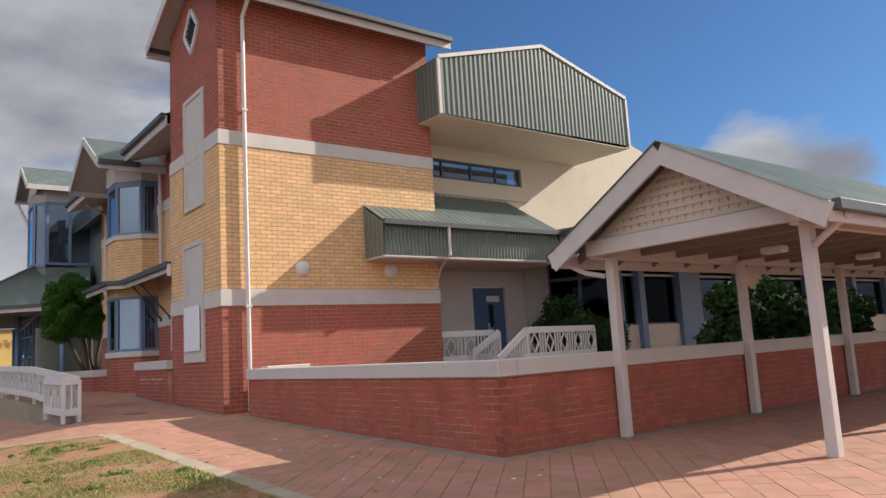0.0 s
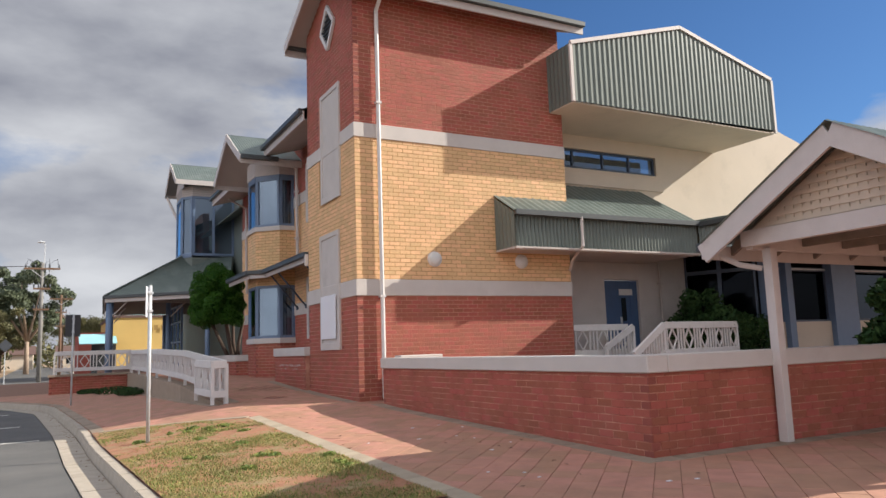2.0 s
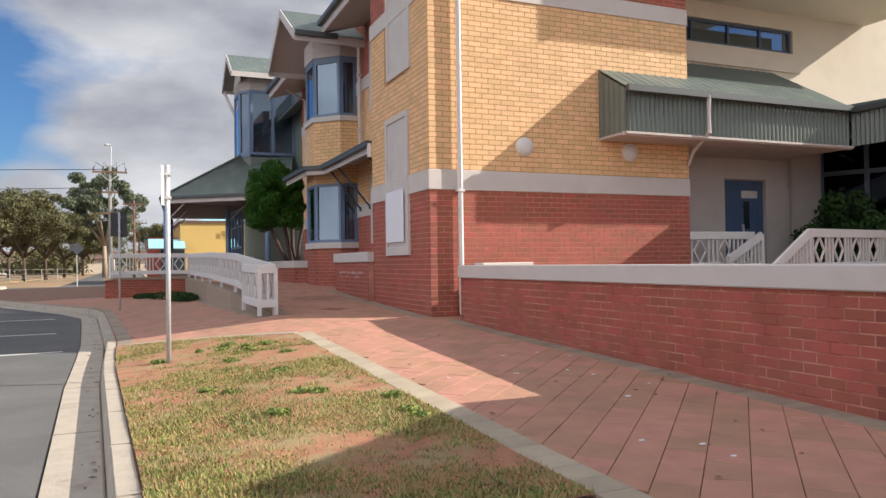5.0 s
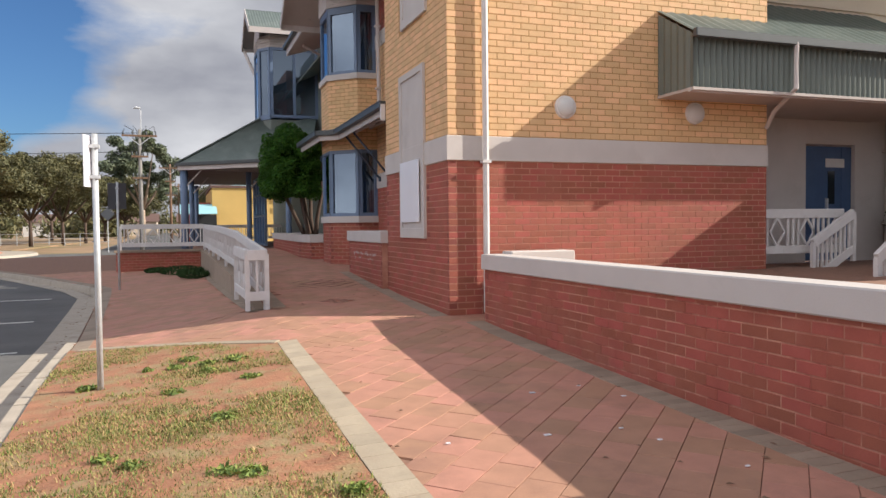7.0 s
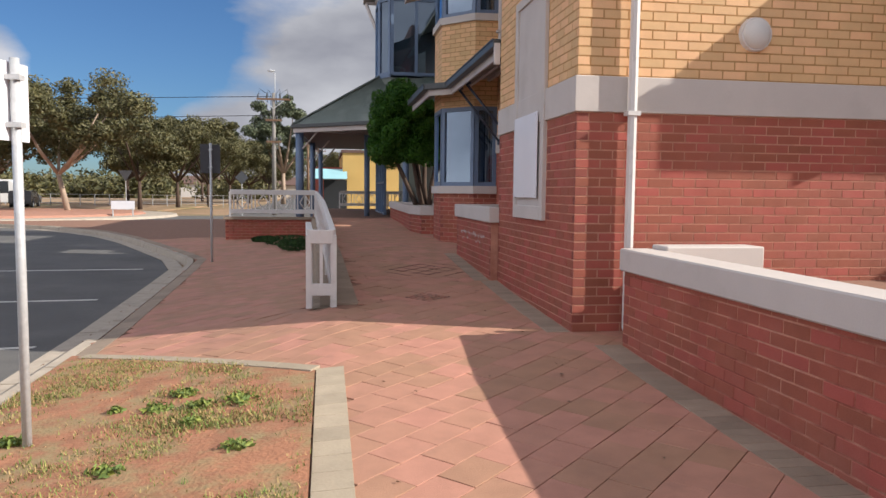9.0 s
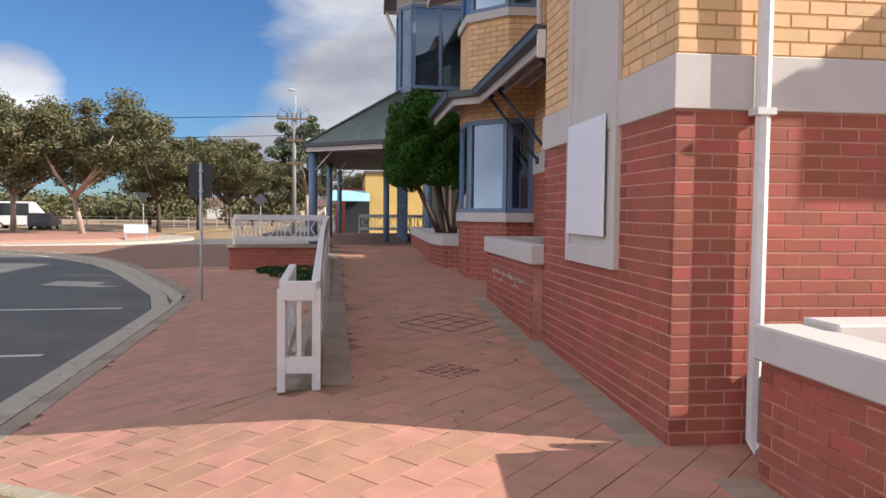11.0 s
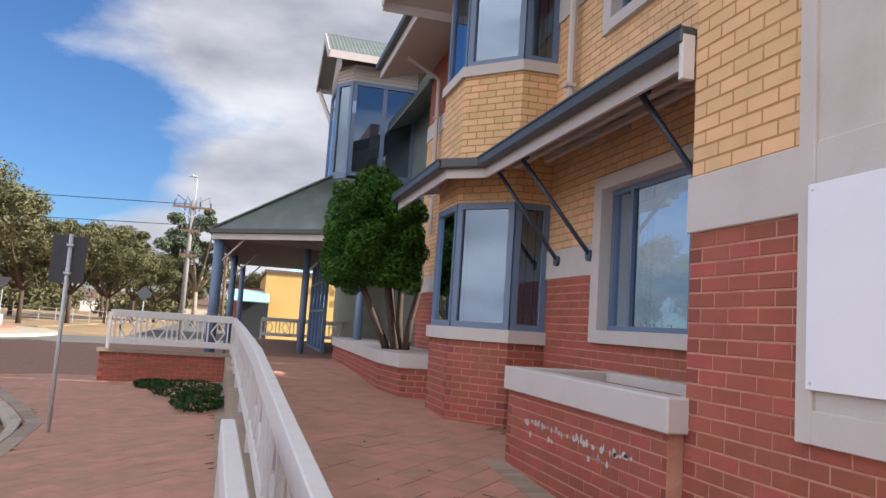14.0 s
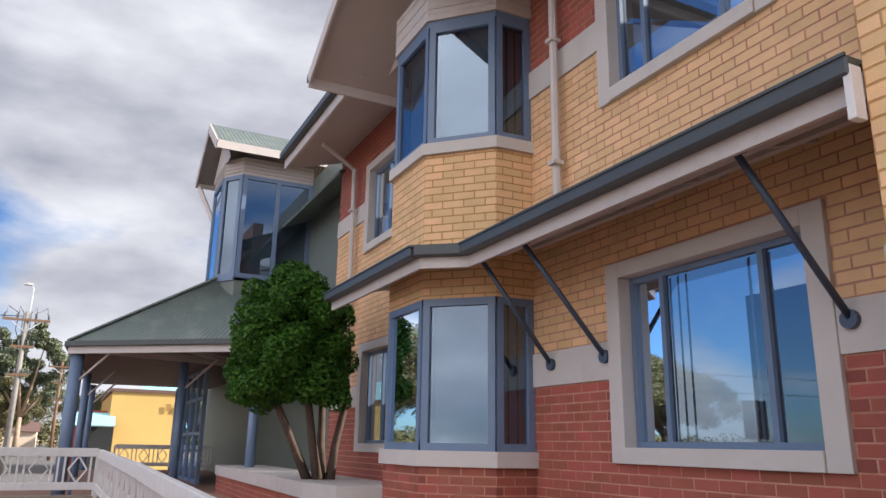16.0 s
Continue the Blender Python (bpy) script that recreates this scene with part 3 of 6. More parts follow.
# ---- brick tower ----
TX0, TX1, TY0, TY1 = 6.04, 11.35, 15.30, 18.36
EAVE, RIDGE_Z, RIDGE_Y = 9.05, 9.74, (TY0 + TY1) / 2
tower = thing("wall_tower", "tall red and cream brick tower with pale bands", "tower", kind="structure")
part("core", box(TX0 + 0.003, TX1, TY0 + 0.003, TY1, 0.0, EAVE), MORTAR_RED, tower)
part("cream_backing", box(TX0 + 0.002, TX1 + 0.002, TY0 + 0.002, TY1 + 0.002, 2.83, 5.75), MORTAR_YELLOW, tower)
bm = bmesh.new()
g = [bm.verts.new((x, y, z)) for x in (TX0 + 0.003, TX1) for y, z in ((TY0 + 0.003, EAVE), (TY1, EAVE), (RIDGE_Y, RIDGE_Z))]
for f in ((0, 1, 2), (5, 4, 3), (0, 2, 5, 3), (1, 4, 5, 2)):
    bm.faces.new([g[i] for i in f])
part("gable_core", bm, MORTAR_RED, tower)
PU, PL = (1.04, 2.22, 4.68, 7.2), (0.91, 2.12, 1.45, 3.98)
side_holes = []
front_holes = [PU, PL]
width = TY1 - TY0
gable = lambda z: (0, width) if z < EAVE else ((z - EAVE) * (width / 2) / (RIDGE_Z - EAVE), width - (z - EAVE) * (width / 2) / (RIDGE_Z - EAVE)) if z < RIDGE_Z - 0.05 else None
for z0, z1, mat, pm in ((0.3, 2.50, RED, RED_PIECE), (2.83, 5.75, YELLOW, None), (6.05, 9.7, RED, None)):
    brickwork(tower, (TX0, TY1), (0, -1), (-1, 0), width, z0, z1, mat, [(a, b, c, d) for a, b, c, d in [(width - q, width - p, c, d) for p, q, c, d in front_holes]],
              top=gable if z1 > 9 else None, pieces=(0, 9, 0, 2.5) if pm else None, piece_mat=pm)
    brickwork(tower, (TX0, TY0), (1, 0), (0, -1), TX1 - TX0, z0, min(z1, EAVE), mat, phase=1)
for z0, z1 in ((2.50, 2.83), (5.75, 6.05)):
    part("band", box(TX0 - 0.025, TX1 + 0.01, TY0 - 0.025, TY1 + 0.01, z0, z1, 0.006), RENDER, tower, "pale rendered band")


def blind_panel(y0, y1, z0, z1):
    """A rendered blind window with a raised surround."""
    root = thing("blind_window", "rendered blind window recess with a raised pale surround", "wall panel", "blind windows of the tower")
    w = 0.10
    x = TX0 - 0.04
    part("surround", box(x, TX0 + 0.02, y0, y0 + w, z0, z1, 0.005), RENDER, root)
    part("surround", box(x, TX0 + 0.02, y1 - w, y1, z0, z1, 0.005), RENDER, root)
    part("surround", box(x, TX0 + 0.02, y0 + w, y1 - w, z1 - w, z1, 0.005), RENDER, root)
    part("sill", box(x, TX0 + 0.02, y0 + w, y1 - w, z0, z0 + w * 1.5, 0.005), RENDER, root)
    part("panel", box(TX0 - 0.016, TX0 + 0.02, y0 + w, y1 - w, z0 + w * 1.5, z1 - w), RENDER, root)
    return root


blind_panel(TY0 + 0.80, TY0 + 2.02, 4.68, 7.2)
blind_panel(TY0 + 0.93, TY0 + 2.15, 1.45, 3.98)
board = thing("notice_board", "blank white board fixed over the blind window", "board")
part("sheet", box(TX0 - 0.055, TX0 - 0.04, 16.43, 17.37, 1.69, 2.62, 0.003), BOARD, board)
for yy, zz in ((16.46, 1.72), (17.34, 1.72), (16.46, 2.59), (17.34, 2.59), (16.9, 1.72)):
    part("screw", box(TX0 - 0.058, TX0 - 0.055, yy - 0.006, yy + 0.006, zz - 0.006, zz + 0.006), STEEL, board)

vent = thing("gable_vent", "diamond-shaped pale gable vent with dark louvres", "vent")
cy, cz, hw, hh = 16.72, 8.65, 0.42, 0.50
dia = [(cy, cz - hh), (cy + hw, cz), (cy, cz + hh), (cy - hw, cz)]
for (a0, b0), (a1, b1) in zip(dia, dia[1:] + dia[:1]):
    part("frame", beam((TX0 - 0.04, a0, b0), (TX0 - 0.04, a1, b1), 0.09, 0.06, up=(1, 0, 0)), WHITE, vent)
bm = bmesh.new()
bm.faces.new([bm.verts.new((TX0 - 0.02, a, b)) for a, b in dia])
part("backing", bm, RUBBER, vent)
for i in range(-4, 5):
    half = hw * (1 - abs(i) * 0.1 / hh) - 0.05
    part("slat", beam((TX0 - 0.035, cy - half, cz + i * 0.1), (TX0 - 0.035, cy + half, cz + i * 0.1), 0.03, 0.012), SIGN_BACK, vent)

troof = thing("tower_roof", "green steel gable roof with pale barge boards", "roof", kind="structure")
oh, gx = 0.48, 0.40
slope = (RIDGE_Z - EAVE) / (width / 2)
ez = EAVE - oh * slope + 0.16
for s, ye in ((1, TY0 - oh), (-1, TY1 + oh)):
    part("sheeting", corrugated((TX0 - gx, ye, ez), (TX1 + gx, ye, ez), (TX1 + gx, RIDGE_Y, RIDGE_Z + 0.16), (TX0 - gx, RIDGE_Y, RIDGE_Z + 0.16)), GREEN, troof)
    part("soffit", slab([(TX0 - gx + 0.03, ye, ez - 0.06), (TX1 + gx - 0.03, ye, ez - 0.06), (TX1 + gx - 0.03, RIDGE_Y, RIDGE_Z + 0.10), (TX0 - gx + 0.03, RIDGE_Y, RIDGE_Z + 0.10)], 0.02), SOFFIT, troof)
    part("fascia", box(TX0 - gx, TX1 + gx, ye - 0.02, ye + 0.02, ez - 0.26, ez - 0.03, 0.004), FASCIA, troof)
    part("gutter", box(TX0 - gx, TX1 + gx, ye - 0.13, ye - 0.02, ez - 0.10, ez + 0.02, 0.01), GUTTER, troof)
    for gxx in (TX0 - gx, TX1 + gx):
        part("barge_board", beam((gxx + 0.003 * s, ye, ez - 0.10), (gxx + 0.003 * s, RIDGE_Y, RIDGE_Z + 0.06), 0.03, 0.22), FASCIA, troof)


def downpipe(points, mat, label, r=0.045):
    root = thing("downpipe", label, "downpipe")
    pipe = part("pipe", tube(points, r, 8), mat, root)
    for p, q in zip(points, points[1:]):
        if abs(p[2] - q[2]) > 1.5:
            for f in (0.25, 0.75):
                z = p[2] + (q[2] - p[2]) * f
                part("bracket", box(p[0] - 0.06, p[0] + 0.06, p[1] - 0.052, p[1] + 0.06, z - 0.02, z + 0.02), mat, pipe)
    return root


downpipe([(6.55, 14.80, 8.85), (6.55, 15.22, 8.5), (6.55, 15.22, 0.48), (6.55, 15.12, 0.44)], WHITE, "white downpipe on the brick tower")


def bulkhead(x, z):
    root = thing("wall_light", "round white bulkhead wall light on cream brick", "light", "wall lights of the tower")
    bm = bmesh.new()
    bmesh.ops.create_uvsphere(bm, u_segments=24, v_segments=12, radius=0.145)
    for v in bm.verts:
        v.co = Vector((x + v.co.x, TY0 - 0.03 - max(0, -v.co.y) * 0.55, z + v.co.z))
    part("diffuser", bm, LAMP_GLASS, root, smooth=True)
    bm = bmesh.new()
    bmesh.ops.create_cone(bm, cap_ends=True, segments=24, radius1=0.165, radius2=0.155, depth=0.05, matrix=Matrix.Translation((x, TY0 - 0.02, z)) @ Matrix.Rotation(math.pi / 2, 4, "X"))
    part("base", bm, WHITE, root)


bulkhead(7.79, 3.27)
bulkhead(9.98, 3.27)

# ---- green hood, cream wall, awning over the side door ----
rear = thing("wall_cream", "tall cream rendered wall behind the tower", "wall", kind="structure")
WY = 16.54


def wall_y(root, y0, y1, x0, x1, z0, z1, holes, mat, name="panel"):
    """A thick wall along x with rectangular openings cut through."""
    xs = sorted({x0, x1, *(h[0] for h in holes), *(h[1] for h in holes)})
    for a, b in zip(xs, xs[1:]):
        cuts = [(h[2] - z0, h[3] - z0) for h in holes if h[0] < (a + b) / 2 < h[1]]
        for c, d in spans(z1 - z0, cuts):
            part(name, box(a, b, y0, y1, z0 + c, z0 + d), mat, root)


def wall_x(root, x0, x1, y0, y1, z0, z1, holes, mat, name="panel"):
    ys = sorted({y0, y1, *(h[0] for h in holes), *(h[1] for h in holes)})
    for a, b in zip(ys, ys[1:]):
        cuts = [(h[2] - z0, h[3] - z0) for h in holes if h[0] < (a + b) / 2 < h[1]]
        for c, d in spans(z1 - z0, cuts):
            part(name, box(x0, x1, a, b, z0 + c, z0 + d), mat, root)


wall_y(rear, WY, WY + 0.3, 11.35, 21.0, 4.3, 6.9, [(11.7, 15.52, 5.95, 6.48)], CREAM)
bm = bmesh.new()
gp = [(11.35, 6.9), (21.0, 6.9), (22.6, 7.35), (14.6, 9.6), (11.35, 8.6)]
lo_ = [bm.verts.new((x, WY, z)) for x, z in gp]
hi_ = [bm.verts.new((x, WY + 0.3, z)) for x, z in gp]
bm.faces.new(lo_), bm.faces.new(hi_[::-1])
for i in range(5):
    bm.faces.new((lo_[i], hi_[i], hi_[(i + 1) % 5], lo_[(i + 1) % 5]))
part("gable", bm, CREAM, rear)
part("lower_gable", prism([(21.0, WY), (24.5, WY), (24.5, WY + 0.3), (21.0, WY + 0.3)], 4.0, 6.6), CREAM, rear)
wall_y(rear, 16.40, 16.7, 11.35, 16.16, 0.9, 4.3, [(13.28, 14.45, 0.9, 3.03)], RENDER, "lower_panel")
part("ledge", box(11.4, 15.7, WY - 0.06, WY, 5.5, 5.82, 0.006), CREAM, rear)

hood = thing("sun_hood", "projecting green ribbed steel hood with cream soffit", "hood")
HX0, HX1, HXM, HY = 11.0, 17.85, 14.52, 14.4
front = [(HX0, 6.86), (HX1, 6.92), (HX1, 8.33), (HXM, 9.22), (HX0, 8.22)]


def hood_top(x):
    return 8.22 + (x - HX0) * (9.22 - 8.22) / (HXM - HX0) if x < HXM else 9.22 - (x - HXM) * (9.22 - 8.33) / (HX1 - HXM)


bm = bmesh.new()
n, last = int((HX1 - HX0) / 0.019), None
for i in range(n + 1):
    x = HX0 + (HX1 - HX0) * i / n
    y = HY + 0.012 * (1 if (i // 2) % 4 < 2 else -1)
    now = bm.verts.new((x, y, 6.87 + 0.06 * i / n)), bm.verts.new((x, y, hood_top(x)))
    if last:
        bm.faces.new((last[0], now[0], now[1], last[1]))
    last = now
part("front_cladding", bm, GREEN_WALL, hood, "green ribbed steel sheet")
part("side_cladding", corrugated((HX0, WY, 6.86), (HX0, HY, 6.86), (HX0, HY, 8.22), (HX0, WY, 8.22), 0.15, 0.02), GREEN_WALL, hood)
part("side_cladding", corrugated((HX1, WY, 6.92), (HX1, HY, 6.92), (HX1, HY, 8.33), (HX1, WY, 8.33), 0.15, 0.02), GREEN_WALL, hood)
part("soffit", box(HX0 + 0.01, HX1 - 0.01, HY + 0.03, WY, 6.84, 6.87), CREAM, hood, "cream soffit")
for (xa, za), (xb, zb) in (((HX0, 8.25), (HXM, 9.25)), ((HXM, 9.25), (HX1, 8.36))):
    part("flashing", beam((xa, HY - 0.01, za), (xb, HY - 0.01, zb), 0.06, 0.09), FASCIA, hood)
    part("roof_sheet", slab([(xa, HY, za), (xb, HY, zb), (xb, 22, zb), (xa, 22, za)], 0.03), GREEN, hood)
for xx, zz in ((HX0, 8.22), (HX1, 8.33)):
    part("corner_trim", box(xx - 0.03, xx + 0.05, HY - 0.03, HY + 0.03, 6.86, zz), FASCIA, hood)


def window_unit(name, label, a, b, z0, z1, panes, frame_mat, normal, glass=None, depth=0.06, blind=None, group="", room=0.5, bar=0.05, dark=None):
    """A glazed unit between plan points a and b: frame bars, panes, an optional blind, and a back sheet coloured
    near-black for the unlit room unless dark is given.
    """
    root = thing(name, label, "window", group)
    a, b = Vector((*a, 0)), Vector((*b, 0))
    d = (b - a).normalized()
    nrm = Vector((*normal, 0)).normalized()
    L = (b - a).length
    up = Vector((0, 0, 1))

    def bar_v(u, w=bar):
        part("mullion", beam(a + d * u + up * z0, a + d * u + up * z1, depth, w, up=d), frame_mat, root)

    def bar_h(z, w=bar):
        part("rail", beam(a + up * z, b + up * z, depth * 0.96, w), frame_mat, root)
    bar_h(z0 + bar / 2)
    bar_h(z1 - bar / 2)
    edges = [0.0]
    for p in panes:
        edges.append(edges[-1] + p * L / sum(panes))
    for i, u in enumerate(edges):
        bar_v(min(max(u, bar / 2), L - bar / 2))
    for i, (u0, u1) in enumerate(zip(edges, edges[1:])):
        bm = bmesh.new()
        q = [a + d * u0 + up * z0, a + d * u1 + up * z0, a + d * u1 + up * z1, a + d * u0 + up * z1]
        bm.faces.new([bm.verts.new(p - nrm * 0.008 + d * s * 0.01 + up * t * 0.02) for p, s, t in zip(q, (1, -1, -1, 1), (1, 1, -1, -1))])
        pane = part("pane", bm, glass or GLASS, root)
        pane.visible_shadow = False
    if blind:
        n = max(2, int(L / 0.09))
        for i in range(n):
            u = (i + 0.5) * L / n
            if blind == "open" and (i // 3) % 3 != 1:
                continue
            p = a + d * u - nrm * 0.14
            turn = 0.5 if blind == "open" else 0.15
            dd = (d * math.cos(turn) + nrm * math.sin(turn)) * (0.03 if blind == "open" else 0.047)
            bm = bmesh.new()
            bm.faces.new([bm.verts.new(v) for v in (p - dd + up * (z0 + 0.03), p + dd + up * (z0 + 0.03), p + dd + up * (z1 - 0.03), p - dd + up * (z1 - 0.03))])
            part("blind_slat", bm, CURTAIN, root)
    # back sheet: the room's darkness is in its default colour
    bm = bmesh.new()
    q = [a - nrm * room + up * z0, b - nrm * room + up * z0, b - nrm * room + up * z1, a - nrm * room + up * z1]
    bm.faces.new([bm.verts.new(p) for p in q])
    part("room_back", bm, dark or UNLIT_DARK, root)
    return root


window_unit("window_high", "high strip window with dark blue frames", (11.72, WY + 0.08), (15.5, WY + 0.08), 5.96, 6.47, (1, 1.1, 1, 1), BLUE_DARK, (0, -1), blind=None)

door = thing("door_1", "closed blue double door with a narrow glass pane", "door", kind="structure")
leaf = part("leaf", box(13.30, 14.18, 16.46, 16.51, 0.92, 3.0, 0.004), DOOR_BLUE, door)
part("side_leaf", box(14.19, 14.43, 16.46, 16.51, 0.92, 3.0, 0.004), DOOR_BLUE, door)
part("pane", box(13.86, 14.02, 16.452, 16.46, 1.95, 2.55), CAR_GLASS, leaf)
part("notice", box(13.8, 14.25, 16.45, 16.459, 2.62, 2.78), WHITE, leaf)
part("handle", box(13.80, 13.84, 16.42, 16.46, 1.75, 2.05), STEEL, leaf)
downpipe([(15.15, 16.32, 3.6), (15.15, 16.32, 0.92)], SOFFIT, "thin grey downpipe beside the side door", 0.03)

awning = thing("door_awning", "green steel awning with ribbed fascia over the side door", "awning")
AX0, AX1, AY = 9.33, 14.8, 14.5
part("roof_sheet", corrugated((AX0, AY, 4.26), (AX1, AY, 4.26), (AX1, 16.5, 5.45), (AX0, 16.5, 5.45), 0.2, 0.02), GREEN, awning)
part("fascia_sheet", corrugated((AX0, AY + 0.09, 3.5), (AX1, AY + 0.09, 3.5), (AX1, AY + 0.09, 4.2), (AX0, AY + 0.09, 4.2), 0.1, 0.045), GREEN_WALL, awning)
part("end_sheet", corrugated((AX0, 15.29, 3.5), (AX0, AY, 3.5), (AX0, AY, 4.22), (AX0, 15.29, 4.68), 0.15, 0.02), GREEN_WALL, awning)
part("soffit", box(AX0, AX1, AY, 16.4, 3.46, 3.5), SOFFIT, awning)
part("gutter", box(AX0 - 0.03, AX1, AY - 0.11, AY - 0.02, 4.16, 4.28, 0.01), GUTTER, awning)
part("bottom_trim", box(AX0 - 0.01, AX1, AY + 0.05, AY + 0.10, 3.44, 3.50), FASCIA, awning)
downpipe([(11.05, 14.42, 4.2), (11.05, 14.42, 3.55), (11.2, 15.0, 3.3), (11.3, 15.25, 3.1)], FASCIA, "cream downpipe under the green awning", 0.035)

# ---- street facade with the bay ----
FX = 7.02
facade = thing("wall_street", "red and cream brick street facade with pale bands", "facade", kind="structure")
W1, W2, W3, W4 = (19.33, 21.51, 1.80, 3.50), (19.50, 21.50, 5.05, 6.75), (26.3, 27.9, 5.05, 6.65), (26.3, 27.9, 1.8, 3.5)
FY0, FY1 = 18.36, 29.4
wall_x(facade, FX + 0.003, FX + 0.30, FY0, FY1, 0.3, 8.2, [W1, W2, W3, W4], MORTAR_RED, "core")
fl = [(FY1 - b, FY1 - a, c, d) for a, b, c, d in (W1, W2, W3, W4)]
for z0, z1, mat in ((0.4, 2.50, RED), (2.83, 5.68, YELLOW), (6.0, 7.6, RED)):
    brickwork(facade, (FX, FY1), (0, -1), (-1, 0), FY1 - FY0, z0, z1, mat, fl, pieces=(6.6, 11.1, 0, 2.2) if z0 < 1 else None, piece_mat=RED_PIECE)
wall_x(facade, FX - 0.022, FX + 0.003, FY0, FY1, 2.50, 2.83, [W1, W4], RENDER, "band")
wall_x(facade, FX - 0.022, FX + 0.003, FY0, FY1, 5.68, 6.0, [W2, W3], RENDER, "band")


def big_window(y0, y1, z0, z1, label, panes, blind):
    """A window with a deep pale surround in the street facade."""
    root = thing("window_surround", "pale rendered window surround in the brick facade", "window surround", "window surrounds")
    w = 0.17
    x0, x1 = FX - 0.04, FX + 0.22
    part("jamb", box(x0, x1, y0, y0 + w, z0, z1, 0.004), RENDER, root)
    part("jamb", box(x0, x1, y1 - w, y1, z0, z1, 0.004), RENDER, root)
    part("head", box(x0, x1, y0 + w, y1 - w, z1 - w * 0.8, z1, 0.004), RENDER, root)
    part("sill", box(x0 - 0.02, x1, y0 + w, y1 - w, z0, z0 + 0.13, 0.004), RENDER, root)
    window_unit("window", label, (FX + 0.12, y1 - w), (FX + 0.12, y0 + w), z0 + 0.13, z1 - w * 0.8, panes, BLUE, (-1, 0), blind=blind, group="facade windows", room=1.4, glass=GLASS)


big_window(*W1, "blue-framed window with vertical blinds, lower floor", (0.7, 1.8, 0.8), "open")
big_window(*W2, "blue-framed window on the upper floor", (0.7, 1.8, 0.8), None)
big_window(*W3, "blue-framed window on the upper floor beyond the bay", (1, 1), None)
big_window(*W4, "blue-framed window behind the clipped tree", (1, 1), None)

BAY = [(FX, 22.72), (6.58, 22.74), (6.02, 23.32), (6.02, 24.25), (6.58, 24.83), (FX, 24.85)]


def offset_bay(d):
    c = Vector((6.9, 23.78))
    out = []
    for i, (x, y) in enumerate(BAY):
        v = Vector((x, y)) - c
        out.append((x - (d if i in (1, 2, 3, 4) else 0) * (1.0 if i in (2, 3) else 0.41), y + d * (-1 if i < 3 else 1) * (0.41 if i in (2, 3) else 1.0)))
    return out


bay = thing("bay_window", "two-storey brick bay with blue-framed windows", "bay window", kind="structure")


def bay_bricks(z0, z1, mat, mortar):
    part("core", prism(offset_bay(-0.003), z0, z1), mortar, bay)
    for i in range(5):
        (xa, ya), (xb, yb) = BAY[i], BAY[i + 1]
        L = math.hypot(xb - xa, yb - ya)
        w = ((xb - xa) / L, (yb - ya) / L)
        brickwork(bay, (xa, ya), w, (-w[1], w[0]) if (-w[1]) * (xa - 6.9) + w[0] * (ya - 23.78) > 0 else (w[1], -w[0]), L, z0, z1, mat)


bay_bricks(0.5, 1.72, RED, MORTAR_RED)
bay_bricks(3.40, 5.02, YELLOW, MORTAR_YELLOW)
for z0, z1 in ((1.72, 1.87), (5.02, 5.15)):
    part("sill", prism(offset_bay(0.05), z0, z1), RENDER, bay, "pale rendered sill")
part("head_band", prism(offset_bay(0.0), 6.62, 6.70), BLUE, bay)
for k in range(7):
    part("weatherboard", prism(offset_bay(0.03 - 0.004 * (k % 2)), 6.70 + k * 0.075, 6.77 + k * 0.075), FASCIA, bay, "pale weatherboard")
for z0, z1, lower in ((1.87, 3.40, True), (5.15, 6.62, False)):
    for i in range(5):
        (xa, ya), (xb, yb) = offset_bay(-0.03)[i], offset_bay(-0.03)[i + 1]
        L = math.hypot(xb - xa, yb - ya)
        w = ((xb - xa) / L, (yb - ya) / L)
        nr = (-w[1], w[0]) if (-w[1]) * (xa - 6.9) + w[0] * (ya - 23.78) > 0 else (w[1], -w[0])
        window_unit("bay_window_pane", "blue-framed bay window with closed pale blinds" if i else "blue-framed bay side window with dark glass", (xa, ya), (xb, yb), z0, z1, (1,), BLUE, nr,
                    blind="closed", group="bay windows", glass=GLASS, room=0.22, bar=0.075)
    # near-black sheet just above the sill paints the bay's inside dark
    part("ceiling", prism(offset_bay(-0.25), z0 + 0.01, z0 + 0.02), UNLIT_DARK, bay)

# eaves of the street facade
eaves = thing("street_roof", "green steel roof with wide pale boxed eaves", "roof", kind="structure")
for y0, y1, xe in ((FY0, 22.0, 5.95), (25.4, FY1 + 0.2, 5.95)):
    part("soffit", slab([(xe, y0, 7.0), (xe, y1, 7.0), (FX + 0.1, y1, 7.35), (FX + 0.1, y0, 7.35)], 0.02), SOFFIT, eaves)
    part("fascia", box(xe - 0.02, xe + 0.02, y0, y1, 6.97, 7.22, 0.004), FASCIA, eaves)
    part("gutter", box(xe - 0.13, xe - 0.02, y0, y1, 7.15, 7.28, 0.012), GUTTER, eaves)
    part("sheeting", corrugated((xe - 0.05, y0, 7.26), (xe - 0.05, y1, 7.26), (12, y1, 9.7), (12, y0, 9.7)), GREEN, eaves)
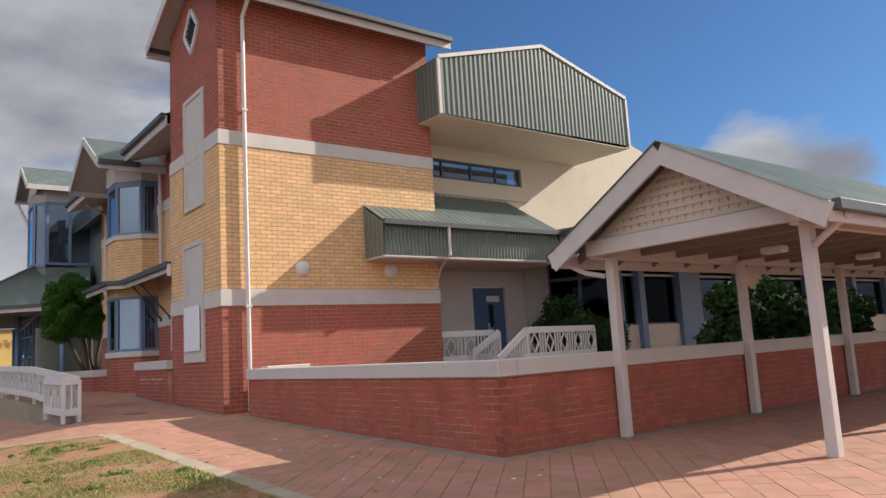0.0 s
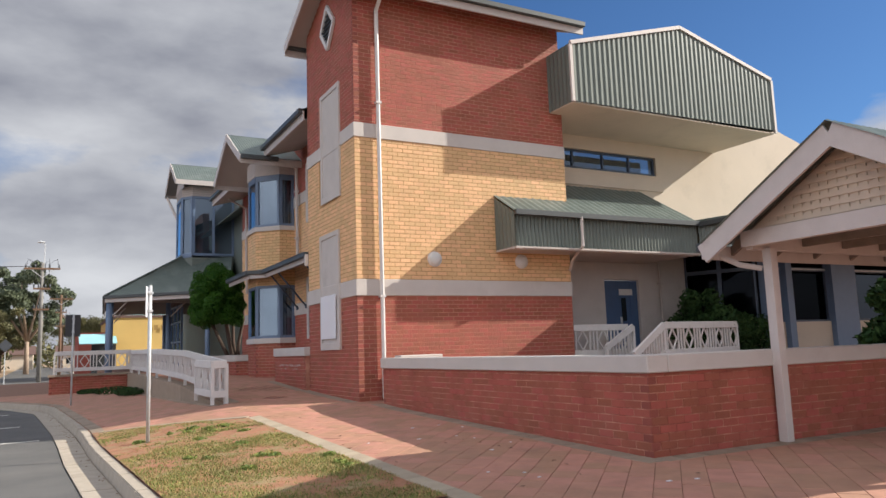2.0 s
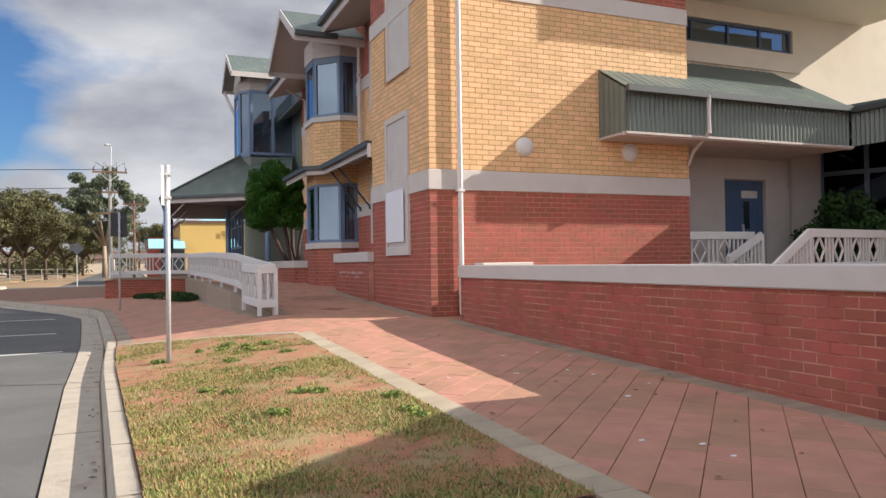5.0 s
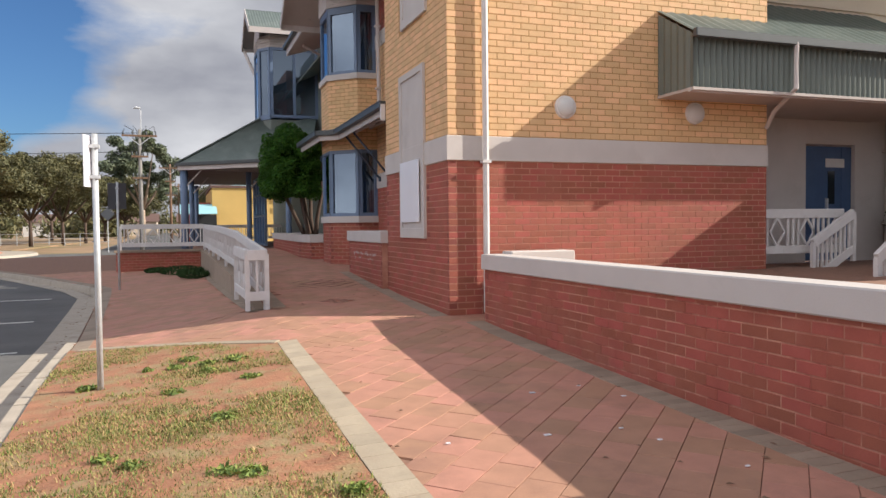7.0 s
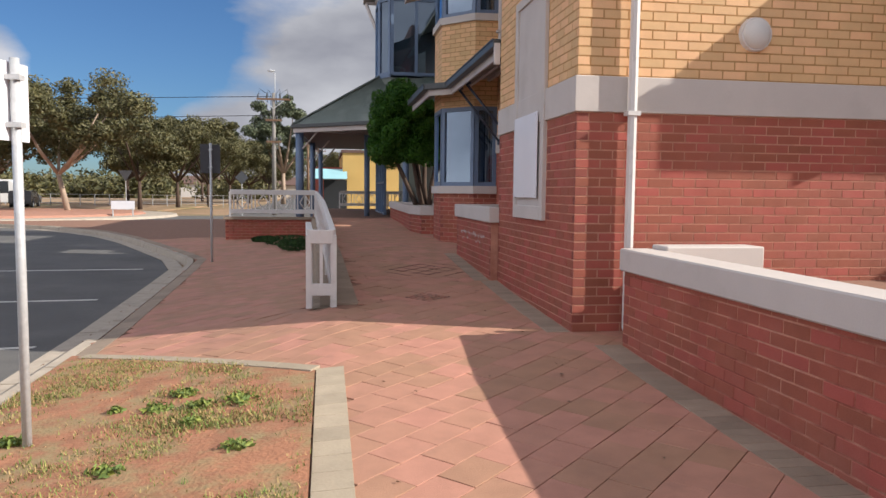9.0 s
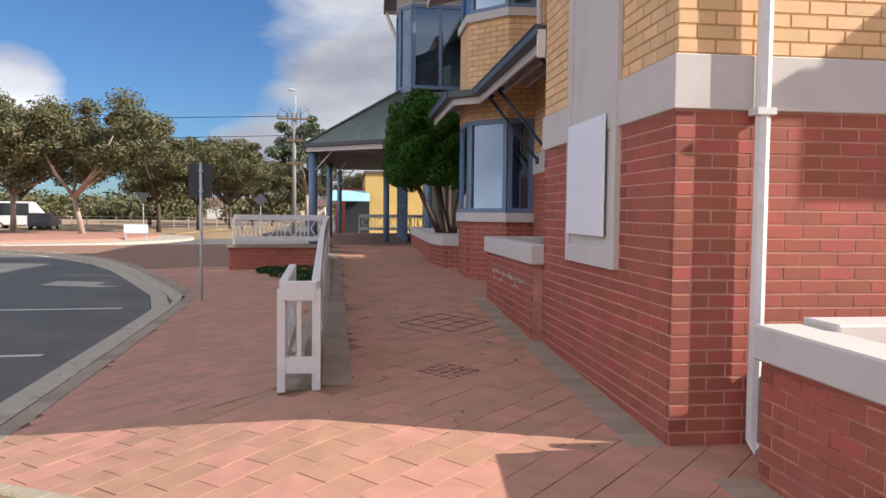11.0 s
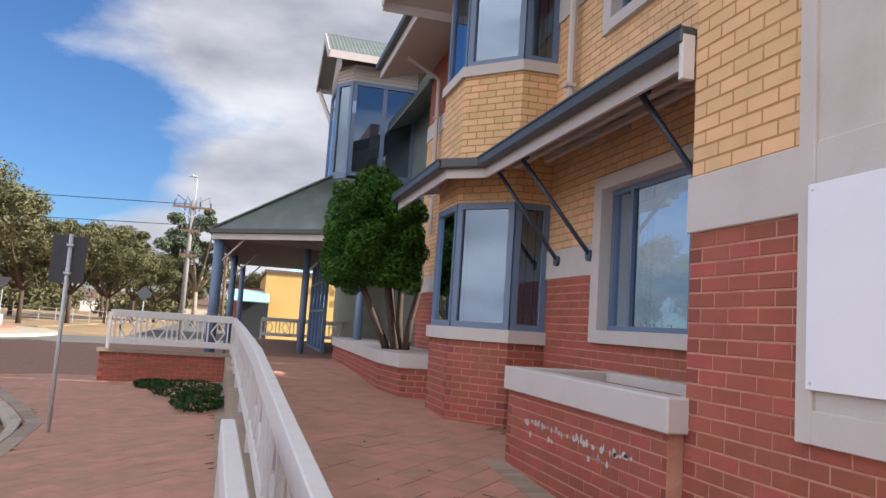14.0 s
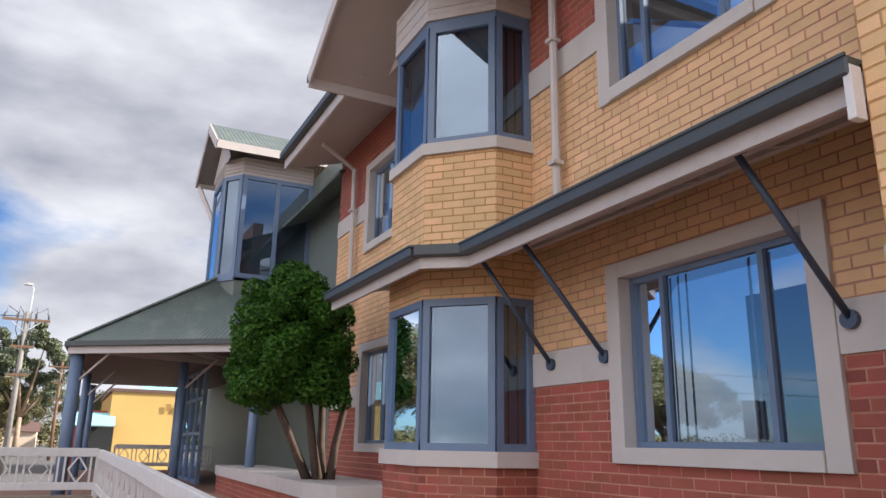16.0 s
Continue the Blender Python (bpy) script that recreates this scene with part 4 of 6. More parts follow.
# gable over the bay
GY, GZ, GX, GE, GH = 23.78, 8.05, 5.25, 6.95, 1.85
for s in (-1, 1):
    part("gable_sheeting", corrugated((GX, GY + s * GH, GE), (9.5, GY + s * GH, GE), (9.5, GY, GZ), (GX, GY, GZ)), GREEN, eaves)
    part("gable_soffit", slab([(GX + 0.03, GY + s * GH, GE - 0.06), (FX, GY + s * GH, GE - 0.06), (FX, GY, GZ - 0.06), (GX + 0.03, GY, GZ - 0.06)], 0.02), SOFFIT, eaves)
    part("barge_board", beam((GX + 0.003 * s, GY + s * GH, GE - 0.10), (GX + 0.003 * s, GY, GZ - 0.08), 0.03, 0.2), FASCIA, eaves)
    part("gable_fascia", box(GX, FX, GY + s * GH - 0.015, GY + s * GH + 0.015, GE - 0.22, GE - 0.02), FASCIA, eaves)
    part("gable_gutter", box(GX, 6.3, GY + s * (GH + 0.07) - 0.05, GY + s * (GH + 0.07) + 0.05, GE - 0.1, GE + 0.02), GUTTER, eaves)
bm = bmesh.new()
bm.faces.new([bm.verts.new(p) for p in ((6.3, GY - 1.5, 7.0), (6.3, GY + 1.5, 7.0), (6.3, GY, 7.95))])
part("gable_lining", bm, FASCIA, eaves)
downpipe([(6.2, 22.1, 6.95), (6.9, 22.1, 6.75), (6.93, 22.13, 4.0)], FASCIA, "cream downpipe on the street facade")
downpipe([(6.2, 28.0, 6.95), (6.9, 28.3, 6.7), (6.93, 28.3, 3.6)], FASCIA, "cream downpipe beyond the bay")

# canopy over the lower windows
canopy = thing("window_canopy", "long skillion canopy with dark gutter and struts", "canopy")
CA = [(6.03, 18.37), (6.03, 22.36), (5.66, 22.66), (5.66, 25.35)]
for (xa, ya), (xb, yb) in zip(CA, CA[1:]):
    part("roof_sheet", slab([(xa, ya, 3.76), (xb, yb, 3.76), (FX, yb, 4.06), (FX, ya, 4.06)], 0.025), GREEN, canopy)
    part("fascia", beam((xa + 0.03, ya, 3.63), (xb + 0.03, yb, 3.63), 0.03, 0.14), FASCIA, canopy)
    part("gutter", beam((xa - 0.04, ya, 3.72), (xb - 0.04, yb, 3.72), 0.11, 0.11, bevel=0.012), GUTTER, canopy)
    part("gutter_lip", beam((xa - 0.098, ya, 3.768), (xb - 0.098, yb, 3.768), 0.016, 0.018), GUTTER, canopy)
part("end_board", box(5.95, 6.035, 18.365, 18.41, 3.44, 3.72, 0.004), WHITE, canopy, "white end board")
for y in (18.6, 19.34, 20.1, 20.9, 21.67):
    part("rafter", beam((6.1, y, 3.69), (FX, y, 3.955), 0.045, 0.11), SOFFIT, canopy)
part("purlin", box(6.36, 6.42, 18.4, 22.3, 3.70, 3.75), SOFFIT, canopy)
part("purlin", box(6.72, 6.78, 18.4, 22.3, 3.81, 3.86), SOFFIT, canopy)
for y, yb in ((19.30, 19.23), (21.66, 21.56), (22.39, 22.38)):
    strut = part("strut", tube([(6.2, y, 3.67), (6.98, yb, 2.71)], 0.024, 8), BLUE_DARK, canopy, smooth=True)
    part("strut_plate", tube([(6.96, yb, 2.70), (7.0, yb, 2.70)], 0.06, 12), BLUE_DARK, strut)
    part("strut_bracket", box(6.12, 6.28, y - 0.03, y + 0.03, 3.655, 3.70), BLUE_DARK, strut)

# planter against the facade
planter = thing("brick_planter", "red brick planter with a pale rendered rim", "planter")
part("core", box(5.943, 6.9, 18.37, 20.94, 0.3, 1.34), MORTAR_RED, planter)
brickwork(planter, (5.94, 20.95), (0, -1), (-1, 0), 2.58, 0.45, 1.34, RED, pieces=(0, 3, 0, 1.4), piece_mat=RED_PIECE)
brickwork(planter, (7.0, 20.95), (-1, 0), (0, 1), 1.06, 0.5, 1.34, RED)
for bx in ((5.90, 6.08, 18.32, 20.98), (6.84, 7.0, 18.37, 20.98), (6.08, 6.84, 18.37, 18.5), (6.08, 6.84, 20.82, 20.98)):
    part("rim", box(*bx, 1.34, 1.545, 0.01), RENDER, planter)
part("soil", box(6.08, 6.84, 18.5, 20.82, 1.34, 1.46), SOIL, planter)

planter2 = thing("tree_planter", "long red brick planter with pale rim under the tree", "planter")
T2 = [(6.9, 25.0), (5.9, 25.35), (5.75, 26.3), (5.9, 33.6), (6.9, 33.6)]
part("core", prism([(x + 0.003, y) for x, y in T2], 0.5, 1.22), MORTAR_RED, planter2)
for (xa, ya), (xb, yb) in zip(T2[:3], T2[1:4]):
    L = math.hypot(xb - xa, yb - ya)
    w = ((xb - xa) / L, (yb - ya) / L)
    brickwork(planter2, (xa, ya), w, (-w[1], w[0]) if -w[1] < 0 else (w[1], -w[0]), L, 0.5, 1.22, RED)
part("rim", prism([(x - (0.04 if x < 6 else 0), y - 0.03) for x, y in T2], 1.22, 1.42), RENDER, planter2)


# ---- trees and shrubs ----
def leaf_cloud(name, parent, centres, count, size, mat, seed, shell=0.75):
    """Many small leaves in overlapping clumps; each leaf a folded pair of faces."""
    r = random.Random(seed)
    verts, faces = [], []
    for i in range(count):
        cx, cy, cz, rx, ry, rz = centres[r.randrange(len(centres))]
        v = Vector((r.gauss(0, 1), r.gauss(0, 1), r.gauss(0, 1))).normalized()
        rad = shell + (1 - shell) * r.random() ** 0.7
        if r.random() < 0.2:
            rad *= r.random()
        p = Vector((cx + v.x * rx * rad, cy + v.y * ry * rad, cz + v.z * rz * rad))
        a = Vector((r.gauss(0, 1), r.gauss(0, 1), r.gauss(0, 0.7))).normalized()
        n = (v + 0.8 * Vector((r.gauss(0, 1), r.gauss(0, 1), r.gauss(0, 1)))).normalized()
        b = n.cross(a)
        if b.length < 0.05:
            continue
        b.normalize()
        a = b.cross(n)
        s = size * r.uniform(0.6, 1.4)
        k = len(verts)
        verts += [p - a * s, p + b * s * 0.42 + n * s * 0.12, p + a * s, p - b * s * 0.42 + n * s * 0.12]
        faces += [(k, k + 1, k + 2), (k, k + 2, k + 3)]
    return mesh_part(name, verts, faces, mat, parent)


tree = thing("clipped_tree", "clipped evergreen tree with dense crown and several stems", "tree")
for i, (dx, dy) in enumerate(((-0.28, 0.1), (-0.05, -0.1), (0.15, 0.15), (0.3, -0.05), (0.05, 0.25))):
    part("trunk", tube([(6.15 + dx * 0.5, 27.0 + dy * 0.6, 1.38), (6.05 + dx * 1.0, 27.0 + dy, 1.9), (5.95 + dx * 1.8, 27.0 + dy * 1.8, 2.6), (5.8 + dx * 2.2, 27.0 + dy * 3, 3.4)], [0.075, 0.06, 0.05, 0.03], 7), BARK, tree, smooth=True)
cen = []
rt = random.Random(8)
while len(cen) < 230:
    x, y, z = rt.uniform(-1, 1), rt.uniform(-1, 1), rt.uniform(-1, 1)
    if abs(x) ** 4 + abs(y) ** 4 > 1 or (z > 0.1 and x * x * 0.8 + y * y * 0.8 + ((z - 0.1) / 0.9) ** 2 > 1.0):
        continue
    cen.append((5.62 + x * 0.72, 27.0 + y * 0.78, 3.44 + z * 0.95, 0.21, 0.21, 0.19))
leaf_cloud("crown", tree, cen, 110000, 0.034, LEAF, 3)


# ---- white railings ----
def railing(points, zs, label, name="railing", post_step=2.4, height=0.86, low=0.14, diamonds=True, group="white railings", gap=0.105):
    """A railing with broad top and bottom boards, balusters and diamond panels."""
    root = thing(name, label, "railing", group)
    for (pa, pb), (za, zb) in zip(zip(points, points[1:]), zip(zs, zs[1:])):
        a, b = Vector((*pa, za)), Vector((*pb, zb))
        L = (b - a).length
        d = (b - a) / L
        up = Vector((0, 0, 1))
        part("top_board", beam(a + up * (height - 0.075), b + up * (height - 0.075), 0.07, 0.15, bevel=0.006), WHITE, root)
        part("bottom_board", beam(a + up * (low + 0.065), b + up * (low + 0.065), 0.05, 0.13, bevel=0.005), WHITE, root)
        n = max(1, round(L / post_step))
        for i in range(n + 1):
            p = a + d * (L * i / n)
            part("post", beam(p + up * 0.0, p + up * (height - 0.06), 0.062, 0.062, up=d), WHITE, root)
        z0, z1 = low + 0.12, height - 0.14
        m = max(2, round(L / gap))
        for i in range(1, m):
            u = L * i / m
            near = (u % 0.62) - 0.31
            p = a + d * u
            if diamonds and L > 1.0 and abs(near) < 0.13:
                continue
            part("baluster", beam(p + up * z0, p + up * z1, 0.03, 0.035, up=d), WHITE, root)
        if diamonds and L > 1.0:
            u = 0.31
            while u < L - 0.1:
                c = a + d * u + up * ((z0 + z1) / 2)
                q = [c + up * (z1 - z0) / 2, c + d * 0.15, c - up * (z1 - z0) / 2, c - d * 0.15]
                for s, t in zip(q, q[1:] + q[:1]):
                    part("diamond_bar", beam(s, t, 0.03, 0.03), WHITE, root)
                u += 0.62
    return root


railing([(3.56, 16.80), (3.83, 16.80)], [0.46, 0.46], "short white painted railing return at the ramp end", post_step=0.4, gap=0.12)
railing([(3.82, 16.88), (3.70, 21.0), (3.58, 25.4), (3.45, 31.5)], [0.46, 0.72, 0.82, 0.88], "long white painted timber railing beside the ramp")
railing([(3.57, 16.88), (3.52, 18.4)], [0.46, 0.48], "white painted railing on the street side of the ramp end", post_step=2.2)
railing([(3.42, 31.6), (0.9, 31.6)], [0.90, 0.90], "white painted railing on the retaining wall")
railing([(11.4, 15.45), (13.1, 15.45)], [0.98, 0.98], "white painted railing by the side door")
railing([(12.2, 15.2), (13.05, 15.2)], [0.5, 0.98], "sloping white handrail at the steps", diamonds=False)
railing([(12.35, 13.5), (15.25, 14.05)], [0.95, 0.95], "white painted railing with diamonds by the side door")
railing([(11.35, 13.35), (12.35, 13.5)], [0.35, 0.95], "sloping white handrail at the courtyard steps", diamonds=False)
railing([(4.4, 44.5), (9.0, 44.5)], [0.9, 0.9], "far white railing at the end of the verandah", gap=0.14)
railing([(6.68, 14.92), (7.45, 14.92)], [0.42, 0.42], "white slatted gate between wall and tower", "gate", post_step=0.4, diamonds=False)

retain = thing("retaining_wall", "red brick retaining wall under the white railing", "wall", kind="structure")
part("core", prism([(0.75, 31.62), (3.4, 31.62), (3.4, 31.85), (0.75, 31.85)], 0.1, 0.86), MORTAR_RED, retain)
brickwork(retain, (0.75, 31.61), (1, 0), (0, -1), 2.65, 0.2, 0.86, RED)
part("cap", prism([(0.7, 31.55), (3.55, 31.55), (3.55, 31.9), (0.7, 31.9)], 0.86, 0.94), PAVER_EDGE, retain)
bm = bmesh.new()
edge = [(3.79, 17.0, 0.46), (3.70, 21.0, 0.72), (3.58, 25.4, 0.82), (3.42, 31.6, 0.90)]
for p, q in zip(edge, edge[1:]):
    merge(bm, beam((p[0], p[1], p[2] - 0.28), (q[0], q[1], q[2] - 0.28), 0.22, 0.56))
part("side_wall", bm, PAVER_EDGE, retain)
leaf_cloud("ground_cover", None, [(2.7, 29.6, 0.36, 0.7, 1.2, 0.14), (3.0, 27.5, 0.38, 0.45, 1.0, 0.14), (2.0, 30.6, 0.32, 0.4, 0.5, 0.10)], 3500, 0.04, LEAF_DARK, 12)
tagged(bpy.data.objects["ground_cover"], "low green ground cover in the street bed", "plants", kind="stuff")

# ---- corner verandah and glazed entrance tower ----
ver = thing("verandah", "corner verandah with green hipped steel roof and blue posts", "verandah")
VZ = 3.97
VT, VR, VF = (2.62, 34.5), (6.9, 31.0), (3.3, 46.0)
IN0, IN1, IN2 = (7.5, 33.4), (5.55, 33.9), (5.6, 43.0)
part("roof_sheet", corrugated((*VT, VZ), (*VR, VZ), (*IN0, 5.6), (*IN1, 5.6), 0.12, 0.02), GREEN, ver)
part("roof_sheet", corrugated((*VF, VZ), (*VT, VZ), (*IN1, 5.6), (*IN2, 5.6), 0.12, 0.02), GREEN, ver)
part("hip_cap", beam((*VT, VZ + 0.03), (*IN1, 5.63), 0.14, 0.04), GREEN, ver)
for a, b in ((VT, VR), (VT, VF)):
    part("fascia", beam((a[0] + 0.05, a[1] + 0.03, VZ - 0.16), (b[0] + 0.05, b[1] + 0.03, VZ - 0.16), 0.04, 0.18), FASCIA, ver)
    part("gutter", beam((*a, VZ - 0.04), (*b, VZ - 0.04), 0.11, 0.12, bevel=0.01), GUTTER, ver)
part("ceiling", prism([(VT[0] + 0.12, VT[1] + 0.03), (VR[0], VR[1] + 0.1), (8.2, 33.0), (8.2, 46.0), (VF[0] + 0.1, VF[1])], VZ - 0.13, VZ - 0.1), RUST, ver, "brown lining")
for x, y, r in ((2.86, 34.62, 0.14), (5.2, 35.2, 0.10), (3.2, 40.5, 0.11), (3.5, 45.6, 0.11), (6.4, 45.6, 0.10), (6.25, 32.0, 0.10)):
    post = part("post", tube([(x, y, 0.3), (x, y, VZ - 0.2)], r, 14), BLUE, ver, smooth=True)
    for dx, dy in ((0.77, -0.64), (0.1, 1.0)):
        part("brace", beam((x, y, VZ - 0.9), (x + dx * 0.9, y + dy * 0.9, VZ - 0.15), 0.04, 0.04), SOFFIT, post)
for k in range(5):
    f = (k + 0.5) / 5
    part("rafter", beam((VT[0] + (VR[0] - VT[0]) * f + 0.1, VT[1] + (VR[1] - VT[1]) * f + 0.1, VZ - 0.18), (6.4 + 0.3 * k, 35.5, VZ - 0.18), 0.05, 0.1), SOFFIT, ver)

gt = thing("entrance_tower", "glazed corner tower with blue frames and green gable", "tower", kind="structure")
GP = [(7.6, 33.5), (5.88, 33.5), (5.52, 34.0), (5.52, 35.3), (5.9, 35.9), (7.6, 35.9)]
part("base", prism(GP, 4.9, 5.6), GREEN_WALL, gt)
part("plinth_trim", prism([(x - 0.05, y) for x, y in GP], 5.54, 5.63), BLUE, gt)
for i in range(5):
    (xa, ya), (xb, yb) = GP[i], GP[i + 1]
    L = math.hypot(xb - xa, yb - ya)
    w = ((xb - xa) / L, (yb - ya) / L)
    nr = (-w[1], w[0]) if (-w[1]) * (xa - 7.2) + w[0] * (ya - 34.7) > 0 else (w[1], -w[0])
    # pale sheet close behind the panes paints their cloud reflection
    window_unit("tower_window", "tall blue-framed fixed window of the entrance tower", (xa, ya), (xb, yb), 5.62, 8.15, (1, 1) if i in (0, 4) else (1,), BLUE, nr, group="entrance tower windows", glass=GLASS, room=0.10, bar=0.1, dark=PALE_REFLECTION)
part("upper_wall", prism(GP, 8.15, 8.6), FASCIA, gt)
for k in range(5):
    part("louvre", prism([(x - 0.02, y - 0.02 if y < 35 else y + 0.02) for x, y in GP], 8.14 + k * 0.09, 8.19 + k * 0.09), SOFFIT, gt)
TGX, TGY, TGZ, TGE, TGH = 5.12, 34.6, 9.74, 8.72, 1.6
for s in (-1, 1):
    part("roof_sheet", corrugated((TGX, TGY + s * TGH, TGE), (11, TGY + s * TGH, TGE), (11, TGY, TGZ), (TGX, TGY, TGZ), 0.1), GREEN, gt)
    part("soffit", slab([(TGX + 0.03, TGY + s * TGH, TGE - 0.06), (7.6, TGY + s * TGH, TGE - 0.06), (7.6, TGY, TGZ - 0.06), (TGX + 0.03, TGY, TGZ - 0.06)], 0.02), TIN, gt)
    part("barge_board", beam((TGX + 0.003 * s, TGY + s * TGH, TGE - 0.12), (TGX + 0.003 * s, TGY, TGZ - 0.1), 0.03, 0.22), FASCIA, gt)
    part("fascia", box(TGX, 11, TGY + s * TGH - 0.015, TGY + s * TGH + 0.015, TGE - 0.2, TGE), FASCIA, gt)
bm = bmesh.new()
bm.faces.new([bm.verts.new(p) for p in ((5.52, TGY - 1.2, 8.5), (5.52, TGY + 1.2, 8.5), (5.52, TGY, 9.6))])
part("gable_lining", bm, FASCIA, gt)
part("gable_bracket", beam((TGX + 0.05, TGY + 1.55, 8.62), (5.6, 35.4, 7.3), 0.05, 0.12), FASCIA, gt)
link = thing("wall_link", "recessed green steel wall between facade and entrance tower", "wall", kind="structure")
part("core", box(7.6, 7.9, 29.4, 48, 0.8, 8.3), GREEN_WALL, link)
part("roof", slab([(6.9, 29.2, 7.0), (6.9, 33.8, 7.0), (12, 33.8, 9.2), (12, 29.2, 9.2)], 0.05), GREEN, link)
shop = thing("entrance_glazing", "blue-framed glass entrance doors under the verandah", "door")
for y in (36.5, 37.6, 38.7, 39.8, 41.0):
    part("mullion", box(5.9, 6.0, y - 0.05, y + 0.05, 0.85, 3.8), BLUE, shop)
for z in (0.9, 2.1, 3.0, 3.75):
    part("rail", box(5.92, 5.98, 36.5, 41.0, z - 0.04, z + 0.04), BLUE, shop)
bm = bmesh.new()
bm.faces.new([bm.verts.new(p) for p in ((5.95, 36.5, 0.85), (5.95, 41, 0.85), (5.95, 41, 3.8), (5.95, 36.5, 3.8))])
part("pane", bm, GLASS, shop).visible_shadow = False

# ---- timber shelter over the path ----
shelter = thing("walkway_shelter", "pale timber shelter with green gable roof and lattice", "shelter")
SX0, SX1, SY0, SY1 = 7.75, 24.0, 4.53, 8.10
SYM, SRZ, SEZ = 6.31, 3.54, 2.50
for s, ye in ((-1, SY0), (1, SY1)):
    part("roof_sheet", corrugated((SX0 - 0.05, ye, SEZ + 0.08), (SX1, ye, SEZ + 0.08), (SX1, SYM, SRZ + 0.08), (SX0 - 0.05, SYM, SRZ + 0.08), 0.12, 0.02), GREEN, shelter)
    part("barge_board", beam((SX0 + 0.003 * s, ye, SEZ - 0.06), (SX0 + 0.003 * s, SYM, SRZ - 0.06), 0.04, 0.24), FASCIA, shelter)
    part("fascia", box(SX0, SX1, ye - 0.02, ye + 0.02, SEZ - 0.12, SEZ + 0.05), FASCIA, shelter)
    part("gutter", box(SX0, SX1, ye - 0.11 if s < 0 else ye + 0.02, ye - 0.02 if s < 0 else ye + 0.11, SEZ - 0.02, SEZ + 0.09, 0.01), GUTTER, shelter)
for y in (5.05, 7.70):
    part("plate_beam", box(SX0 + 0.35, SX1, y - 0.05, y + 0.05, 2.46, 2.62), FASCIA, shelter)
for x in (8.35, 11.4, 14.7, 18.0, 21.5):
    for y in (5.05, 7.62):
        part("post", box(x - 0.06, x + 0.06, y - 0.06, y + 0.06, 0.1, 2.48, 0.006), FASCIA, shelter)
# ties and rafters carry the roof's shade in their colour
for i in range(20):
    x = SX0 + 0.5 + i * 0.8
    part("tie", box(x - 0.03, x + 0.03, SY0 + 0.1, SY1 - 0.1, 2.52, 2.62), SHADED_TIMBER, shelter)
    for ye in (SY0, SY1):
        part("rafter", beam((x, ye, SEZ - 0.02), (x, SYM, SRZ - 0.02), 0.045, 0.10), SHADED_TIMBER, shelter)
part("gable_beam", box(8.02, 8.12, 4.95, 7.75, 2.49, 2.68), FASCIA, shelter)
bm = bmesh.new()
bm.faces.new([bm.verts.new((8.099, y, z)) for y, z in ((4.95, 2.66), (7.7, 2.66), (SYM, SRZ - 0.05))])
part("lattice_backing", bm, LATTICE, shelter)
for k in range(-14, 15):
    y = SYM + k * 0.11
    top = SRZ - 0.08 - abs(y - SYM) * (SRZ - 2.66) / 1.4
    if top > 2.72:
        part("lattice_strip", box(8.085, 8.095, y - 0.03, y + 0.03, 2.68, top), LATTICE, shelter)
for k in range(8):
    z = 2.72 + k * 0.095
    half = (SRZ - 0.08 - z) * 1.4 / (SRZ - 2.66)
    if half > 0.05:
        part("lattice_strip", box(8.07, 8.083, SYM - half, SYM + half, z - 0.026, z + 0.026), LATTICE, shelter)
for x in (10.2, 13.0):
    part("ceiling_light", box(x - 0.1, x + 0.1, 6.25, 6.55, 2.42, 2.52, 0.02), LAMP_GLASS, shelter)
downpipe([(8.0, 8.14, 2.46), (8.15, 7.9, 2.30), (8.32, 7.72, 2.24)], FASCIA, "white gutter pipe at the shelter post", 0.035)
downpipe([(8.0, 4.48, 2.46), (8.15, 4.8, 2.3), (8.32, 4.98, 2.24)], FASCIA, "white gutter pipe at the front shelter post", 0.035)

# ---- wing behind the courtyard ----
wing = thing("wall_wing", "low wing with dark windows and blue columns", "wall", kind="structure")
part("sill_wall", box(16.9, 45, 14.6, 14.85, 0.9, 1.78), CREAM, wing)
part("head_wall", box(16.9, 45, 14.3, 14.85, 3.55, 4.15), GREEN_WALL, wing)
# added sheets shut out the sky behind the panes; near-black for unlit rooms
part("room_back", box(16.9, 45, 17.3, 17.4, 0.9, 5.8), UNLIT_DARK, wing)
part("sky_blocking_ceiling", box(16.9, 45, 14.85, 17.3, 3.9, 3.95), UNLIT_DARK, wing)
part("end_sill_wall", prism([(16.17, 16.4), (16.92, 14.7), (17.1, 14.7), (16.4, 16.4)], 0.9, 1.78), CREAM, wing)
part("end_head_wall", prism([(16.17, 16.4), (16.92, 14.7), (17.1, 14.7), (16.4, 16.4)], 3.95, 4.3), GREEN_WALL, wing)
end_way = Vector((16.92 - 16.17, 14.7 - 16.4)).normalized()
for a, b, c, d in ((1.78, 3.2, 0.0, 0.5), (1.78, 3.2, 0.5, 1.0), (3.2, 3.95, 0.0, 0.5), (3.2, 3.95, 0.5, 1.0)):
    p, q = Vector((16.17, 16.4)).lerp(Vector((16.92, 14.7)), c), Vector((16.17, 16.4)).lerp(Vector((16.92, 14.7)), d)
    window_unit("wing_window", "dark tinted window behind the leafy shrub", p, q, a, b, (1,), BLUE_DARK, (end_way.y, -end_way.x), glass=GLASS_DARK, group="wing windows", room=0.6)
